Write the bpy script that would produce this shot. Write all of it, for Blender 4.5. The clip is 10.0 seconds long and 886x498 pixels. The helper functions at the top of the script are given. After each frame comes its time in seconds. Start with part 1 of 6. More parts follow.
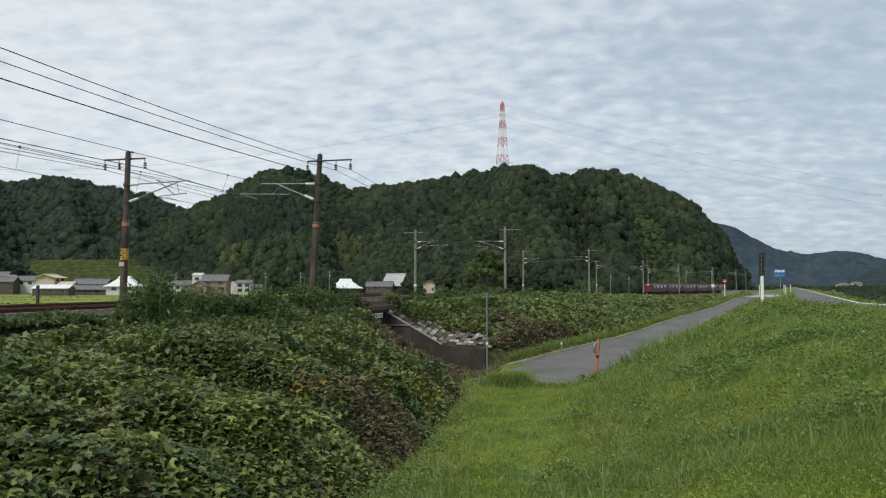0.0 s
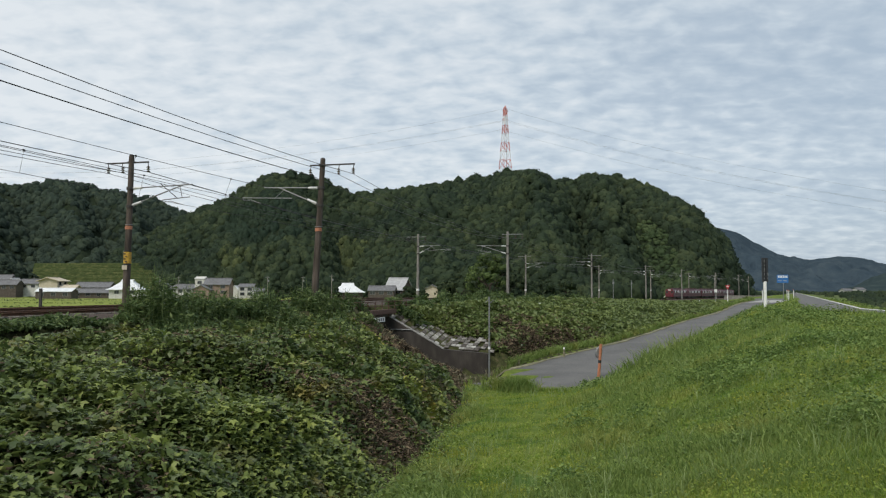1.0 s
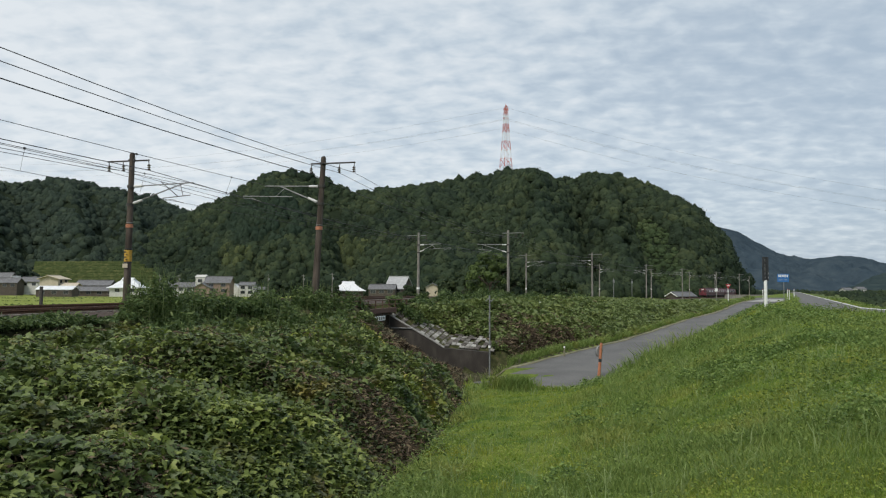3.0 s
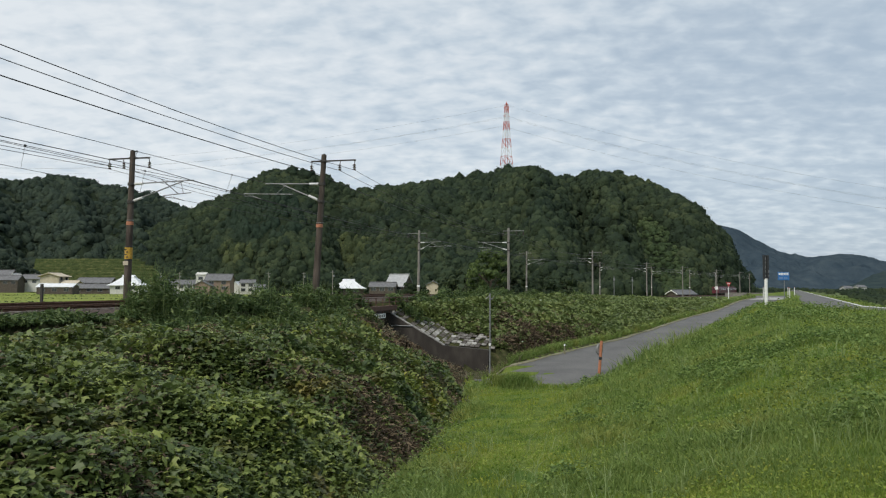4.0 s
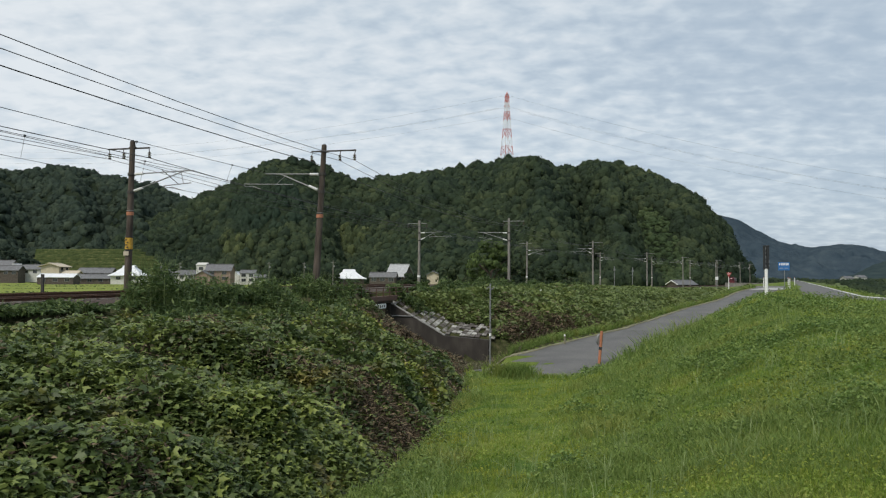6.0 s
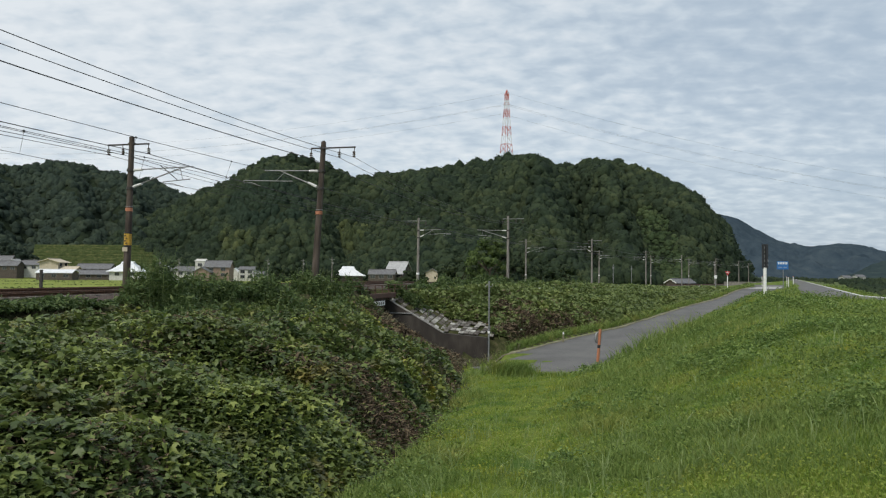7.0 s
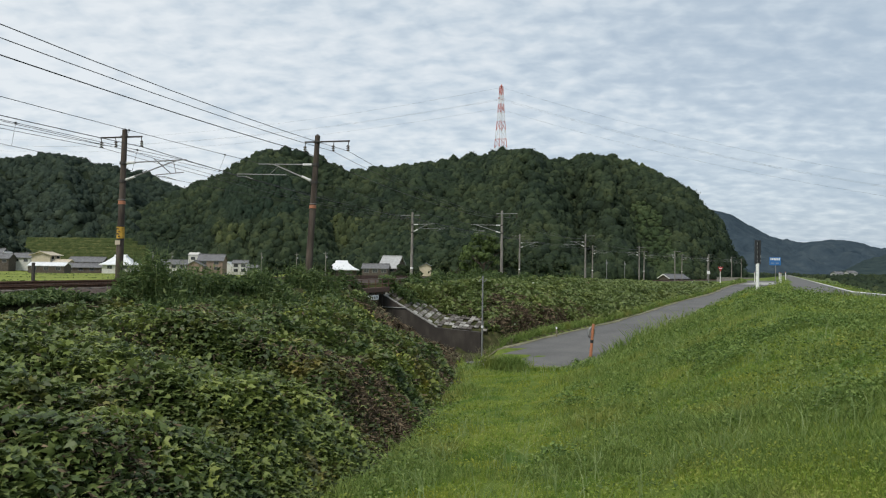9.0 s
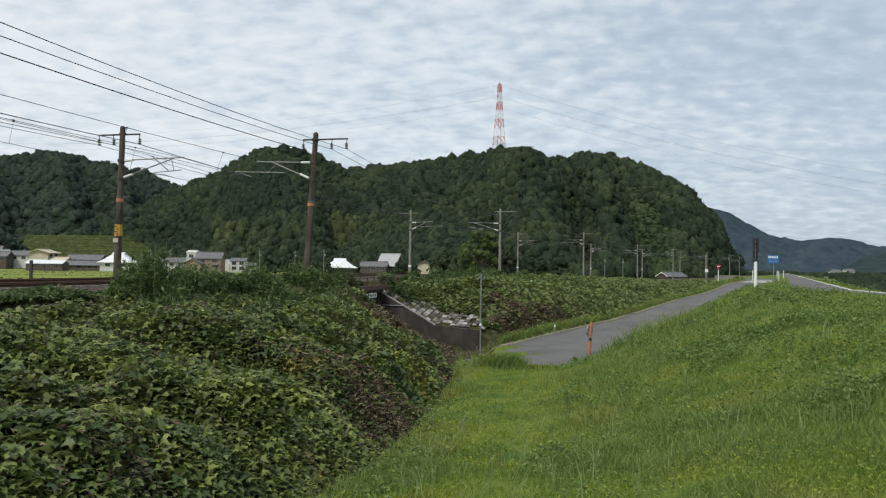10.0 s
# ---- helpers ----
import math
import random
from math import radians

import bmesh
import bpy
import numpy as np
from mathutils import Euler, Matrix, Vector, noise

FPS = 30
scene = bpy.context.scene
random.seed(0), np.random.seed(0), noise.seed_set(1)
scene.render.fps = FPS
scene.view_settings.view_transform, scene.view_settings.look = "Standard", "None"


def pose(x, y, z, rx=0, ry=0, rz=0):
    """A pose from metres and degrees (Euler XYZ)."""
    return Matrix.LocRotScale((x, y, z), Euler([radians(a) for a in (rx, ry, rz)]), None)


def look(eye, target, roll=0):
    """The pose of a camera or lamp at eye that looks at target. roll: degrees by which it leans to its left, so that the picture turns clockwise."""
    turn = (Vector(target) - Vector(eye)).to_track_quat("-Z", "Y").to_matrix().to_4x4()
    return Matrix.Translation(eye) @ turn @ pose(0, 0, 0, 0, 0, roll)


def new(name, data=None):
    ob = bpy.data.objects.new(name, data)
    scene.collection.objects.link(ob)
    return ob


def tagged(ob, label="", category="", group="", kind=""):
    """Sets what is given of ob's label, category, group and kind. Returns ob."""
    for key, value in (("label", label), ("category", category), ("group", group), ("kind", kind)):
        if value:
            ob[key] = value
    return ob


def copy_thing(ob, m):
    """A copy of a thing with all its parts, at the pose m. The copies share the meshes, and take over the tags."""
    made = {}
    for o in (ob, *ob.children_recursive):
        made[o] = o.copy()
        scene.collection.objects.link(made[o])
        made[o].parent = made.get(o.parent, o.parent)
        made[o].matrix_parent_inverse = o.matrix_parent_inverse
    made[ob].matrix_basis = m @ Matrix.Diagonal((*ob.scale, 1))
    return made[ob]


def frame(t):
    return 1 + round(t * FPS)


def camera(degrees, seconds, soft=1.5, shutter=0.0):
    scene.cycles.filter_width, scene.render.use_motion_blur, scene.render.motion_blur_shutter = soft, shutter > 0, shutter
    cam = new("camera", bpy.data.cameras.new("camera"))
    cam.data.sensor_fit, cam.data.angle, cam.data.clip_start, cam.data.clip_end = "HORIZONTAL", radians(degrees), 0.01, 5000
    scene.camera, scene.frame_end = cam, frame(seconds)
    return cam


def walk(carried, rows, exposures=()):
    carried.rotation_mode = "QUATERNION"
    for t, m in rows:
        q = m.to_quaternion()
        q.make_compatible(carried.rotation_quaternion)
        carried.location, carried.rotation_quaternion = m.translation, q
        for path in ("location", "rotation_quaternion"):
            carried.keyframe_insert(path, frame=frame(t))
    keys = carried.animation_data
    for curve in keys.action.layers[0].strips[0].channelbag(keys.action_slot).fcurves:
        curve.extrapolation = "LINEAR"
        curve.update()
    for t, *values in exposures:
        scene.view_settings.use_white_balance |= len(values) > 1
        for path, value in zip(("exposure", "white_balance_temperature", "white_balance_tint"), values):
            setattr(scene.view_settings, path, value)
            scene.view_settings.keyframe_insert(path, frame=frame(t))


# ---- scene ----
# ------------------------------------------------------------------ camera
EYE = (0.0, 0.0, 5.0)
cam = camera(60, 10.0, soft=1.2)
TURNS = [
    (0.0, 92.696, 0.026, -0.001), (0.5, 92.807, -0.044, 0.090), (1.0, 93.026, -0.158, 0.177),
    (1.5, 93.133, -0.179, 0.149), (2.0, 93.208, -0.226, 0.186), (2.5, 93.079, -0.241, 0.211),
    (4.0, 92.758, -0.307, 0.239), (4.5, 92.692, -0.250, 0.400), (5.0, 92.484, -0.174, 0.351),
    (5.5, 92.233, -0.206, 0.330), (7.0, 91.840, -0.570, 0.185), (7.5, 91.808, -0.647, 0.216),
    (8.0, 91.639, -0.692, 0.129), (8.5, 91.501, -0.757, -0.122), (9.0, 91.436, -0.800, -0.285),
    (9.5, 91.358, -0.835, -0.347), (10.0, 91.280, -0.829, -0.411)]
walk(cam, [(t, pose(*EYE, a, b, c)) for t, a, b, c in TURNS], exposures=[(0.0, 0.0), (7.0, 0.0), (8.5, 0.02), (9.5, 0.06), (10.0, 0.06)])

# ------------------------------------------------------------------ world and sun
SUN_EL, SUN_AZ = radians(52), radians(-150)     # behind and to the left of the camera, veiled by cloud
world = bpy.data.worlds.new("overcast_sky")
scene.world = world
world.use_nodes = True
wn, wl = world.node_tree.nodes, world.node_tree.links
wn.clear()


def wnode(kind, **values):
    n = wn.new(kind)
    for k, v in values.items():
        n.inputs[k].default_value = v
    return n


def ramp_of(node, stops):
    el = node.color_ramp.elements
    while len(el) > len(stops):
        el.remove(el[-1])
    while len(el) < len(stops):
        el.new(0.5)
    for e, (p, c) in zip(el, stops):
        e.position = p
        e.color = c if len(c) == 4 else (*c, 1)


sky = wn.new("ShaderNodeTexSky")
sky.sky_type, sky.sun_disc = "NISHITA", False
sky.sun_elevation, sky.sun_rotation = SUN_EL, SUN_AZ
sky.air_density, sky.dust_density, sky.altitude = 1.0, 2.0, 50
tex = wn.new("ShaderNodeTexCoord")
split = wn.new("ShaderNodeSeparateXYZ")
wl.new(tex.outputs["Generated"], split.inputs[0])
up = wn.new("ShaderNodeMath")
up.operation = "MAXIMUM"
up.inputs[1].default_value = 0.0
wl.new(split.outputs[2], up.inputs[0])
lift = wn.new("ShaderNodeMath")
lift.operation = "ADD"
lift.inputs[1].default_value = 0.22
wl.new(up.outputs[0], lift.inputs[0])


def divided(out):
    d = wn.new("ShaderNodeMath")
    d.operation = "DIVIDE"
    wl.new(out, d.inputs[0])
    wl.new(lift.outputs[0], d.inputs[1])
    return d.outputs[0]


flat = wn.new("ShaderNodeCombineXYZ")
wl.new(divided(split.outputs[0]), flat.inputs[0])
wl.new(divided(split.outputs[1]), flat.inputs[1])


def cloud_noise(rot, size, scale, detail, rough, distort):
    m = wn.new("ShaderNodeMapping")
    m.inputs["Rotation"].default_value = (0, 0, radians(rot))
    m.inputs["Scale"].default_value = (*size, 1)
    wl.new(flat.outputs[0], m.inputs[0])
    n = wnode("ShaderNodeTexNoise", Scale=scale, Detail=detail, Roughness=rough, Distortion=distort)
    wl.new(m.outputs[0], n.inputs["Vector"])
    return n.outputs[0]


def wmath(op, a, b):
    n = wn.new("ShaderNodeMath")
    n.operation = op
    for i, v in enumerate((a, b)):
        if isinstance(v, (int, float)):
            n.inputs[i].default_value = v
        else:
            wl.new(v, n.inputs[i])
    return n.outputs[0]


ripples = cloud_noise(12, (1.45, 1.8), 8.0, 3.0, 0.5, 0.2)      # rows of altocumulus
sheets = cloud_noise(-20, (1.0, 1.5), 1.5, 5.0, 0.6, 0.3)      # thicker and thinner parts
cover = wmath("ADD", wmath("MULTIPLY", ripples, 0.6), wmath("MULTIPLY", sheets, 0.4))
cover = wmath("ADD", cover, wmath("MULTIPLY", split.outputs[0], -0.30))      # brighter towards the veiled sun
tone = wn.new("ShaderNodeValToRGB")
ramp_of(tone, [(0.24, (0.42, 0.51, 0.605)), (0.36, (0.485, 0.57, 0.655)), (0.46, (0.575, 0.655, 0.725)), (0.54, (0.66, 0.725, 0.778)), (0.68, (0.775, 0.82, 0.852))])
wl.new(cover, tone.inputs[0])
blend = wn.new("ShaderNodeMix")
blend.data_type = "RGBA"
blend.inputs[0].default_value = 0.88
skyb = wn.new("ShaderNodeVectorMath")
skyb.operation = "SCALE"
skyb.inputs["Scale"].default_value = 0.10
wl.new(sky.outputs[0], skyb.inputs[0])
wl.new(skyb.outputs[0], blend.inputs[6])
wl.new(tone.outputs[0], blend.inputs[7])
back = wnode("ShaderNodeBackground", Strength=1.06)
wl.new(blend.outputs[2], back.inputs["Color"])
wout = wn.new("ShaderNodeOutputWorld")
wl.new(back.outputs[0], wout.inputs[0])

sun_lamp = bpy.data.lights.new("sun", "SUN")
sun_lamp.energy, sun_lamp.angle, sun_lamp.color = 2.3, radians(16), (1.0, 0.95, 0.86)
sun = new("sun", sun_lamp)
sun_from = Vector((math.sin(SUN_AZ) * math.cos(SUN_EL), math.cos(SUN_AZ) * math.cos(SUN_EL), math.sin(SUN_EL)))
sun.matrix_world = look(tuple(sun_from * 60), (0, 0, 0))


# ------------------------------------------------------------------ materials
def material(name, stops, scale=4.0, detail=6.0, rough=0.8, metal=0.0, bump=0.0, bump_scale=40.0, island=0.0,
             object_random=0.0, through_light=0.0, big=0.0, big_scale=0.3, stretch=(1, 1, 1), gloss=0.5, big_stops=None):
    """Noise-driven colours at two scales, with relief. island: share of the colour that varies piece by piece."""
    m = bpy.data.materials.new(name)
    m.use_nodes = True
    nt = m.node_tree
    n, l = nt.nodes, nt.links
    bsdf = n["Principled BSDF"]
    bsdf.inputs["Roughness"].default_value = rough
    bsdf.inputs["Metallic"].default_value = metal
    bsdf.inputs["Specular IOR Level"].default_value = gloss
    geo = n.new("ShaderNodeNewGeometry")
    mp = n.new("ShaderNodeMapping")
    mp.inputs["Scale"].default_value = stretch
    l.new(geo.outputs["Position"], mp.inputs[0])
    fine = n.new("ShaderNodeTexNoise")
    fine.inputs["Scale"].default_value, fine.inputs["Detail"].default_value = scale, detail
    l.new(mp.outputs[0], fine.inputs["Vector"])

    def calc(op, a, b):
        k = n.new("ShaderNodeMath")
        k.operation = op
        for i, v in enumerate((a, b)):
            if isinstance(v, (int, float)):
                k.inputs[i].default_value = v
            else:
                l.new(v, k.inputs[i])
        return k.outputs[0]

    value = calc("MULTIPLY", fine.outputs[0], 1.0 - island - object_random - big)
    if island:
        value = calc("ADD", value, calc("MULTIPLY", geo.outputs["Random Per Island"], island))
    if object_random:
        info = n.new("ShaderNodeObjectInfo")
        value = calc("ADD", value, calc("MULTIPLY", info.outputs["Random"], object_random))
    if big:
        wide = n.new("ShaderNodeTexNoise")
        wide.inputs["Scale"].default_value, wide.inputs["Detail"].default_value = big_scale, 3.0
        l.new(geo.outputs["Position"], wide.inputs["Vector"])
        value = calc("ADD", value, calc("MULTIPLY", wide.outputs[0], big))
    cr = n.new("ShaderNodeValToRGB")
    ramp_of(cr, stops)
    l.new(value, cr.inputs[0])
    colour = cr.outputs[0]
    for size, low, high, tint in big_stops or ():
        patch = n.new("ShaderNodeTexNoise")
        patch.inputs["Scale"].default_value, patch.inputs["Detail"].default_value = size, 4.0
        l.new(geo.outputs["Position"], patch.inputs["Vector"])
        pr = n.new("ShaderNodeValToRGB")
        ramp_of(pr, [(low, (0, 0, 0)), (high, (1, 1, 1))])
        l.new(patch.outputs[0], pr.inputs[0])
        mul = n.new("ShaderNodeMix")
        mul.data_type = "RGBA"
        mul.blend_type = "MULTIPLY"
        l.new(pr.outputs[0], mul.inputs[0])
        l.new(colour, mul.inputs[6])
        mul.inputs[7].default_value = (*tint, 1)
        colour = mul.outputs[2]
    l.new(colour, bsdf.inputs["Base Color"])
    if bump:
        rel = n.new("ShaderNodeTexNoise")
        rel.inputs["Scale"].default_value, rel.inputs["Detail"].default_value = bump_scale, 5.0
        l.new(mp.outputs[0], rel.inputs["Vector"])
        bp = n.new("ShaderNodeBump")
        bp.inputs["Strength"].default_value = min(1.0, bump)
        bp.inputs["Distance"].default_value = 1.0 / bump_scale
        l.new(rel.outputs[0], bp.inputs["Height"])
        l.new(bp.outputs[0], bsdf.inputs["Normal"])
    if through_light:
        tr = n.new("ShaderNodeBsdfTranslucent")
        l.new(colour, tr.inputs["Color"])
        mix = n.new("ShaderNodeMixShader")
        mix.inputs[0].default_value = through_light
        l.new(bsdf.outputs[0], mix.inputs[1])
        l.new(tr.outputs[0], mix.inputs[2])
        l.new(mix.outputs[0], n["Material Output"].inputs[0])
    return m


M_SOIL = material("weedy_soil", [(0.3, (0.026, 0.030, 0.014)), (0.5, (0.05, 0.055, 0.022)), (0.7, (0.085, 0.075, 0.042))], 3, bump=0.8, bump_scale=9, rough=0.95, gloss=0.1)
M_BANKSOIL = material("overgrown_bank", [(0.3, (0.045, 0.066, 0.024)), (0.5, (0.07, 0.098, 0.034)), (0.7, (0.10, 0.128, 0.048))], 2.0, bump=1.0, bump_scale=4, rough=0.95, gloss=0.1, big=0.3, big_scale=0.2)
M_TURF = material("turf", [(0.3, (0.065, 0.10, 0.018)), (0.5, (0.12, 0.165, 0.03)), (0.7, (0.20, 0.22, 0.055))], 2.5, bump=0.9, bump_scale=14, rough=0.95, gloss=0.1, big=0.4, big_scale=0.35, big_stops=[(0.75, 0.50, 0.64, (0.62, 0.78, 0.80))])
M_FIELD = material("rice_field", [(0.35, (0.13, 0.17, 0.035)), (0.5, (0.19, 0.23, 0.05)), (0.65, (0.27, 0.29, 0.085))], 1.2, rough=0.95, gloss=0.1, big=0.5, big_scale=0.03, bump=0.6, bump_scale=3)
M_PLAIN = material("far_valley_floor", [(0.35, (0.05, 0.08, 0.025)), (0.5, (0.09, 0.12, 0.04)), (0.65, (0.13, 0.14, 0.07))], 0.05, rough=0.95, gloss=0.1, big=0.5, big_scale=0.012)
M_ASPHALT = material("worn_asphalt", [(0.3, (0.085, 0.083, 0.082)), (0.5, (0.12, 0.118, 0.115)), (0.7, (0.165, 0.16, 0.15))], 30, rough=0.9, bump=0.5, bump_scale=90, big=0.5, big_scale=0.5, gloss=0.3)
M_VERGE = material("straw_coloured_verge", [(0.3, (0.10, 0.10, 0.055)), (0.5, (0.17, 0.16, 0.095)), (0.7, (0.27, 0.25, 0.17))], 3, rough=0.95, bump=0.8, bump_scale=25, big=0.3, big_scale=0.6)
M_PAD = material("pale_concrete", [(0.3, (0.26, 0.255, 0.24)), (0.7, (0.40, 0.39, 0.37))], 6, rough=0.9, bump=0.3, bump_scale=30)
M_LINE = material("worn_road_paint", [(0.35, (0.55, 0.55, 0.52)), (0.6, (0.78, 0.78, 0.75))], 9, rough=0.7)
M_BALLAST = material("rusty_ballast", [(0.3, (0.022, 0.014, 0.011)), (0.5, (0.055, 0.036, 0.027)), (0.7, (0.105, 0.074, 0.056))], 22, rough=0.95, bump=1.0, bump_scale=24)
M_RAIL = material("rusty_rail", [(0.35, (0.06, 0.03, 0.018)), (0.65, (0.13, 0.065, 0.035))], 12, rough=0.75, metal=0.3)
M_SLEEPER = material("weathered_sleeper", [(0.35, (0.07, 0.06, 0.05)), (0.65, (0.16, 0.145, 0.13))], 12, rough=0.9, bump=0.4, bump_scale=40)
M_WALL = material("dark_stained_concrete", [(0.3, (0.018, 0.015, 0.013)), (0.52, (0.04, 0.034, 0.029)), (0.75, (0.085, 0.074, 0.064))], 2.2, rough=0.92, bump=0.5, bump_scale=18, big=0.45, big_scale=0.5, stretch=(1, 1, 0.35))
M_BLOCK = material("lichened_slope_block", [(0.3, (0.06, 0.05, 0.042)), (0.5, (0.14, 0.13, 0.115)), (0.72, (0.38, 0.37, 0.34))], 5, rough=0.92, object_random=0.40, bump=0.5, bump_scale=25)
M_POLE = material("weathered_brown_pole", [(0.3, (0.028, 0.020, 0.015)), (0.5, (0.06, 0.045, 0.034)), (0.7, (0.11, 0.088, 0.07))], 5, rough=0.85, bump=0.4, bump_scale=26, stretch=(1, 1, 0.15))
M_POLE_FAR = material("grey_concrete_pole", [(0.3, (0.12, 0.11, 0.10)), (0.6, (0.24, 0.225, 0.20))], 5, rough=0.85, bump=0.3, bump_scale=26, stretch=(1, 1, 0.2))
M_STEEL = material("dull_galvanised_steel", [(0.3, (0.16, 0.165, 0.165)), (0.7, (0.30, 0.305, 0.305))], 18, rough=0.6, metal=0.5)
M_DARKSTEEL = material("dark_painted_steel", [(0.3, (0.028, 0.026, 0.025)), (0.7, (0.07, 0.062, 0.055))], 14, rough=0.7, metal=0.2)
M_WIRE = material("weathered_wire", [(0.3, (0.03, 0.032, 0.034)), (0.7, (0.06, 0.06, 0.06))], 8, rough=0.6, metal=0.4)
M_INSUL = material("brown_porcelain", [(0.3, (0.03, 0.018, 0.014)), (0.7, (0.05, 0.03, 0.022))], 8, rough=0.25)
M_PORCELAIN = material("white_porcelain", [(0.3, (0.55, 0.55, 0.54)), (0.7, (0.7, 0.7, 0.69))], 8, rough=0.3)
M_ORANGE = material("faded_orange_band", [(0.3, (0.33, 0.12, 0.06)), (0.7, (0.50, 0.21, 0.11))], 14, rough=0.6)
M_YELLOW = material("worn_yellow_marking", [(0.3, (0.35, 0.20, 0.02)), (0.7, (0.60, 0.36, 0.04))], 10, rough=0.6)
M_WHITE = material("white_paint", [(0.3, (0.66, 0.66, 0.64)), (0.7, (0.82, 0.82, 0.80))], 6, rough=0.5)
M_BLACK = material("black_panel", [(0.3, (0.012, 0.013, 0.015)), (0.7, (0.03, 0.031, 0.034))], 12, rough=0.45)
M_RED = material("sign_red", [(0.3, (0.30, 0.025, 0.03)), (0.7, (0.42, 0.04, 0.04))], 9, rough=0.5)
M_BLUE = material("sign_blue", [(0.3, (0.02, 0.115, 0.34)), (0.7, (0.03, 0.165, 0.43))], 9, rough=0.4)
M_RUSTRAIL = material("rusty_handrail", [(0.3, (0.06, 0.028, 0.019)), (0.7, (0.14, 0.07, 0.045))], 10, rough=0.8)
M_TRAIN = material("dark_red_train_paint", [(0.3, (0.09, 0.011, 0.018)), (0.7, (0.125, 0.017, 0.025))], 2, rough=0.4)
M_TRAINROOF = material("grey_train_roof", [(0.3, (0.04, 0.018, 0.02)), (0.7, (0.065, 0.03, 0.03))], 3, rough=0.8)
# near-white colour stands for sky showing through the carriage windows
M_SKYGLASS = material("sky_white_glass", [(0.3, (0.80, 0.81, 0.82)), (0.7, (0.88, 0.89, 0.89))], 1.5, rough=0.08, gloss=0.9)
M_DARKGLASS = material("dark_window_glass", [(0.3, (0.02, 0.023, 0.026)), (0.7, (0.05, 0.055, 0.06))], 1.5, rough=0.08, gloss=0.8)
M_PLASTER = material("white_plaster", [(0.3, (0.46, 0.455, 0.43)), (0.7, (0.62, 0.61, 0.58))], 1.5, rough=0.9)
M_BEIGE = material("beige_siding", [(0.3, (0.42, 0.36, 0.27)), (0.7, (0.52, 0.46, 0.36))], 1.2, rough=0.9)
M_BRICK = material("light_brown_siding", [(0.3, (0.22, 0.155, 0.125)), (0.7, (0.30, 0.215, 0.175))], 1.6, rough=0.9)
M_TILE = material("grey_roof_tile", [(0.3, (0.085, 0.085, 0.088)), (0.7, (0.17, 0.17, 0.175))], 1.4, rough=0.6, bump=0.5, bump_scale=4)
M_LIGHTROOF = material("light_grey_roof_tile", [(0.3, (0.28, 0.285, 0.29)), (0.7, (0.40, 0.405, 0.41))], 1.4, rough=0.5, bump=0.4, bump_scale=4)
M_WHITEROOF = material("white_sheet_roof", [(0.3, (0.60, 0.62, 0.64)), (0.7, (0.74, 0.75, 0.76))], 0.8, rough=0.4)
M_TIMBER = material("dark_timber_wall", [(0.3, (0.05, 0.04, 0.033)), (0.7, (0.11, 0.09, 0.075))], 1.6, rough=0.9)
M_PYLON_R = material("pylon_red_paint", [(0.3, (0.42, 0.085, 0.05)), (0.7, (0.55, 0.14, 0.09))], 0.4, rough=0.6)
M_PYLON_W = material("pylon_white_paint", [(0.3, (0.6, 0.6, 0.6)), (0.7, (0.75, 0.75, 0.75))], 0.4, rough=0.6)

M_KUDZU = material("kudzu_leaf", [(0.22, (0.047, 0.073, 0.025)), (0.45, (0.090, 0.130, 0.036)), (0.66, (0.155, 0.202, 0.054)), (0.86, (0.27, 0.315, 0.095))], 0.7, rough=0.5, island=0.50, through_light=0.30, gloss=0.4, big_stops=[(0.42, 0.54, 0.68, (1.4, 1.28, 0.9)), (0.8, 0.56, 0.70, (1.2, 0.84, 0.85)), (0.3, 0.55, 0.67, (0.74, 0.82, 0.90))])
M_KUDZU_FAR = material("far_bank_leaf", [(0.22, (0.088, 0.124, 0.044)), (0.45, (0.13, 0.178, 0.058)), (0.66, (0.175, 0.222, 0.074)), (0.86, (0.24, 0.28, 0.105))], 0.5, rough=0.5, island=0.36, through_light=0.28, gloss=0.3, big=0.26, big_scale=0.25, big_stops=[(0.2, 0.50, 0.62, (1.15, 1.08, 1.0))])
M_BROWNLEAF = material("dry_brown_stems", [(0.25, (0.048, 0.036, 0.026)), (0.5, (0.10, 0.076, 0.052)), (0.8, (0.24, 0.185, 0.12))], 2, rough=0.9, island=0.6, through_light=0.15, gloss=0.1)
M_WEED = material("tall_weed_leaf", [(0.25, (0.085, 0.135, 0.036)), (0.5, (0.135, 0.20, 0.05)), (0.8, (0.22, 0.28, 0.08))], 0.8, rough=0.6, island=0.6, through_light=0.28, gloss=0.25)
M_GRASS = material("grass_blade", [(0.2, (0.11, 0.18, 0.026)), (0.42, (0.19, 0.27, 0.042)), (0.62, (0.275, 0.335, 0.065)), (0.85, (0.43, 0.42, 0.14))], 0.5, rough=0.6, island=0.42, through_light=0.4, gloss=0.2, big=0.36, big_scale=0.32, big_stops=[(0.75, 0.52, 0.66, (0.66, 0.80, 0.86)), (0.42, 0.50, 0.64, (1.22, 1.02, 0.85))])
M_TALLGRASS = material("tall_grass_blade", [(0.2, (0.10, 0.16, 0.04)), (0.45, (0.16, 0.235, 0.058)), (0.7, (0.245, 0.315, 0.095)), (0.9, (0.40, 0.43, 0.19))], 0.5, rough=0.6, island=0.45, through_light=0.38, gloss=0.2, big=0.28, big_scale=0.4, big_stops=[(0.5, 0.50, 0.64, (1.2, 1.0, 0.9))])
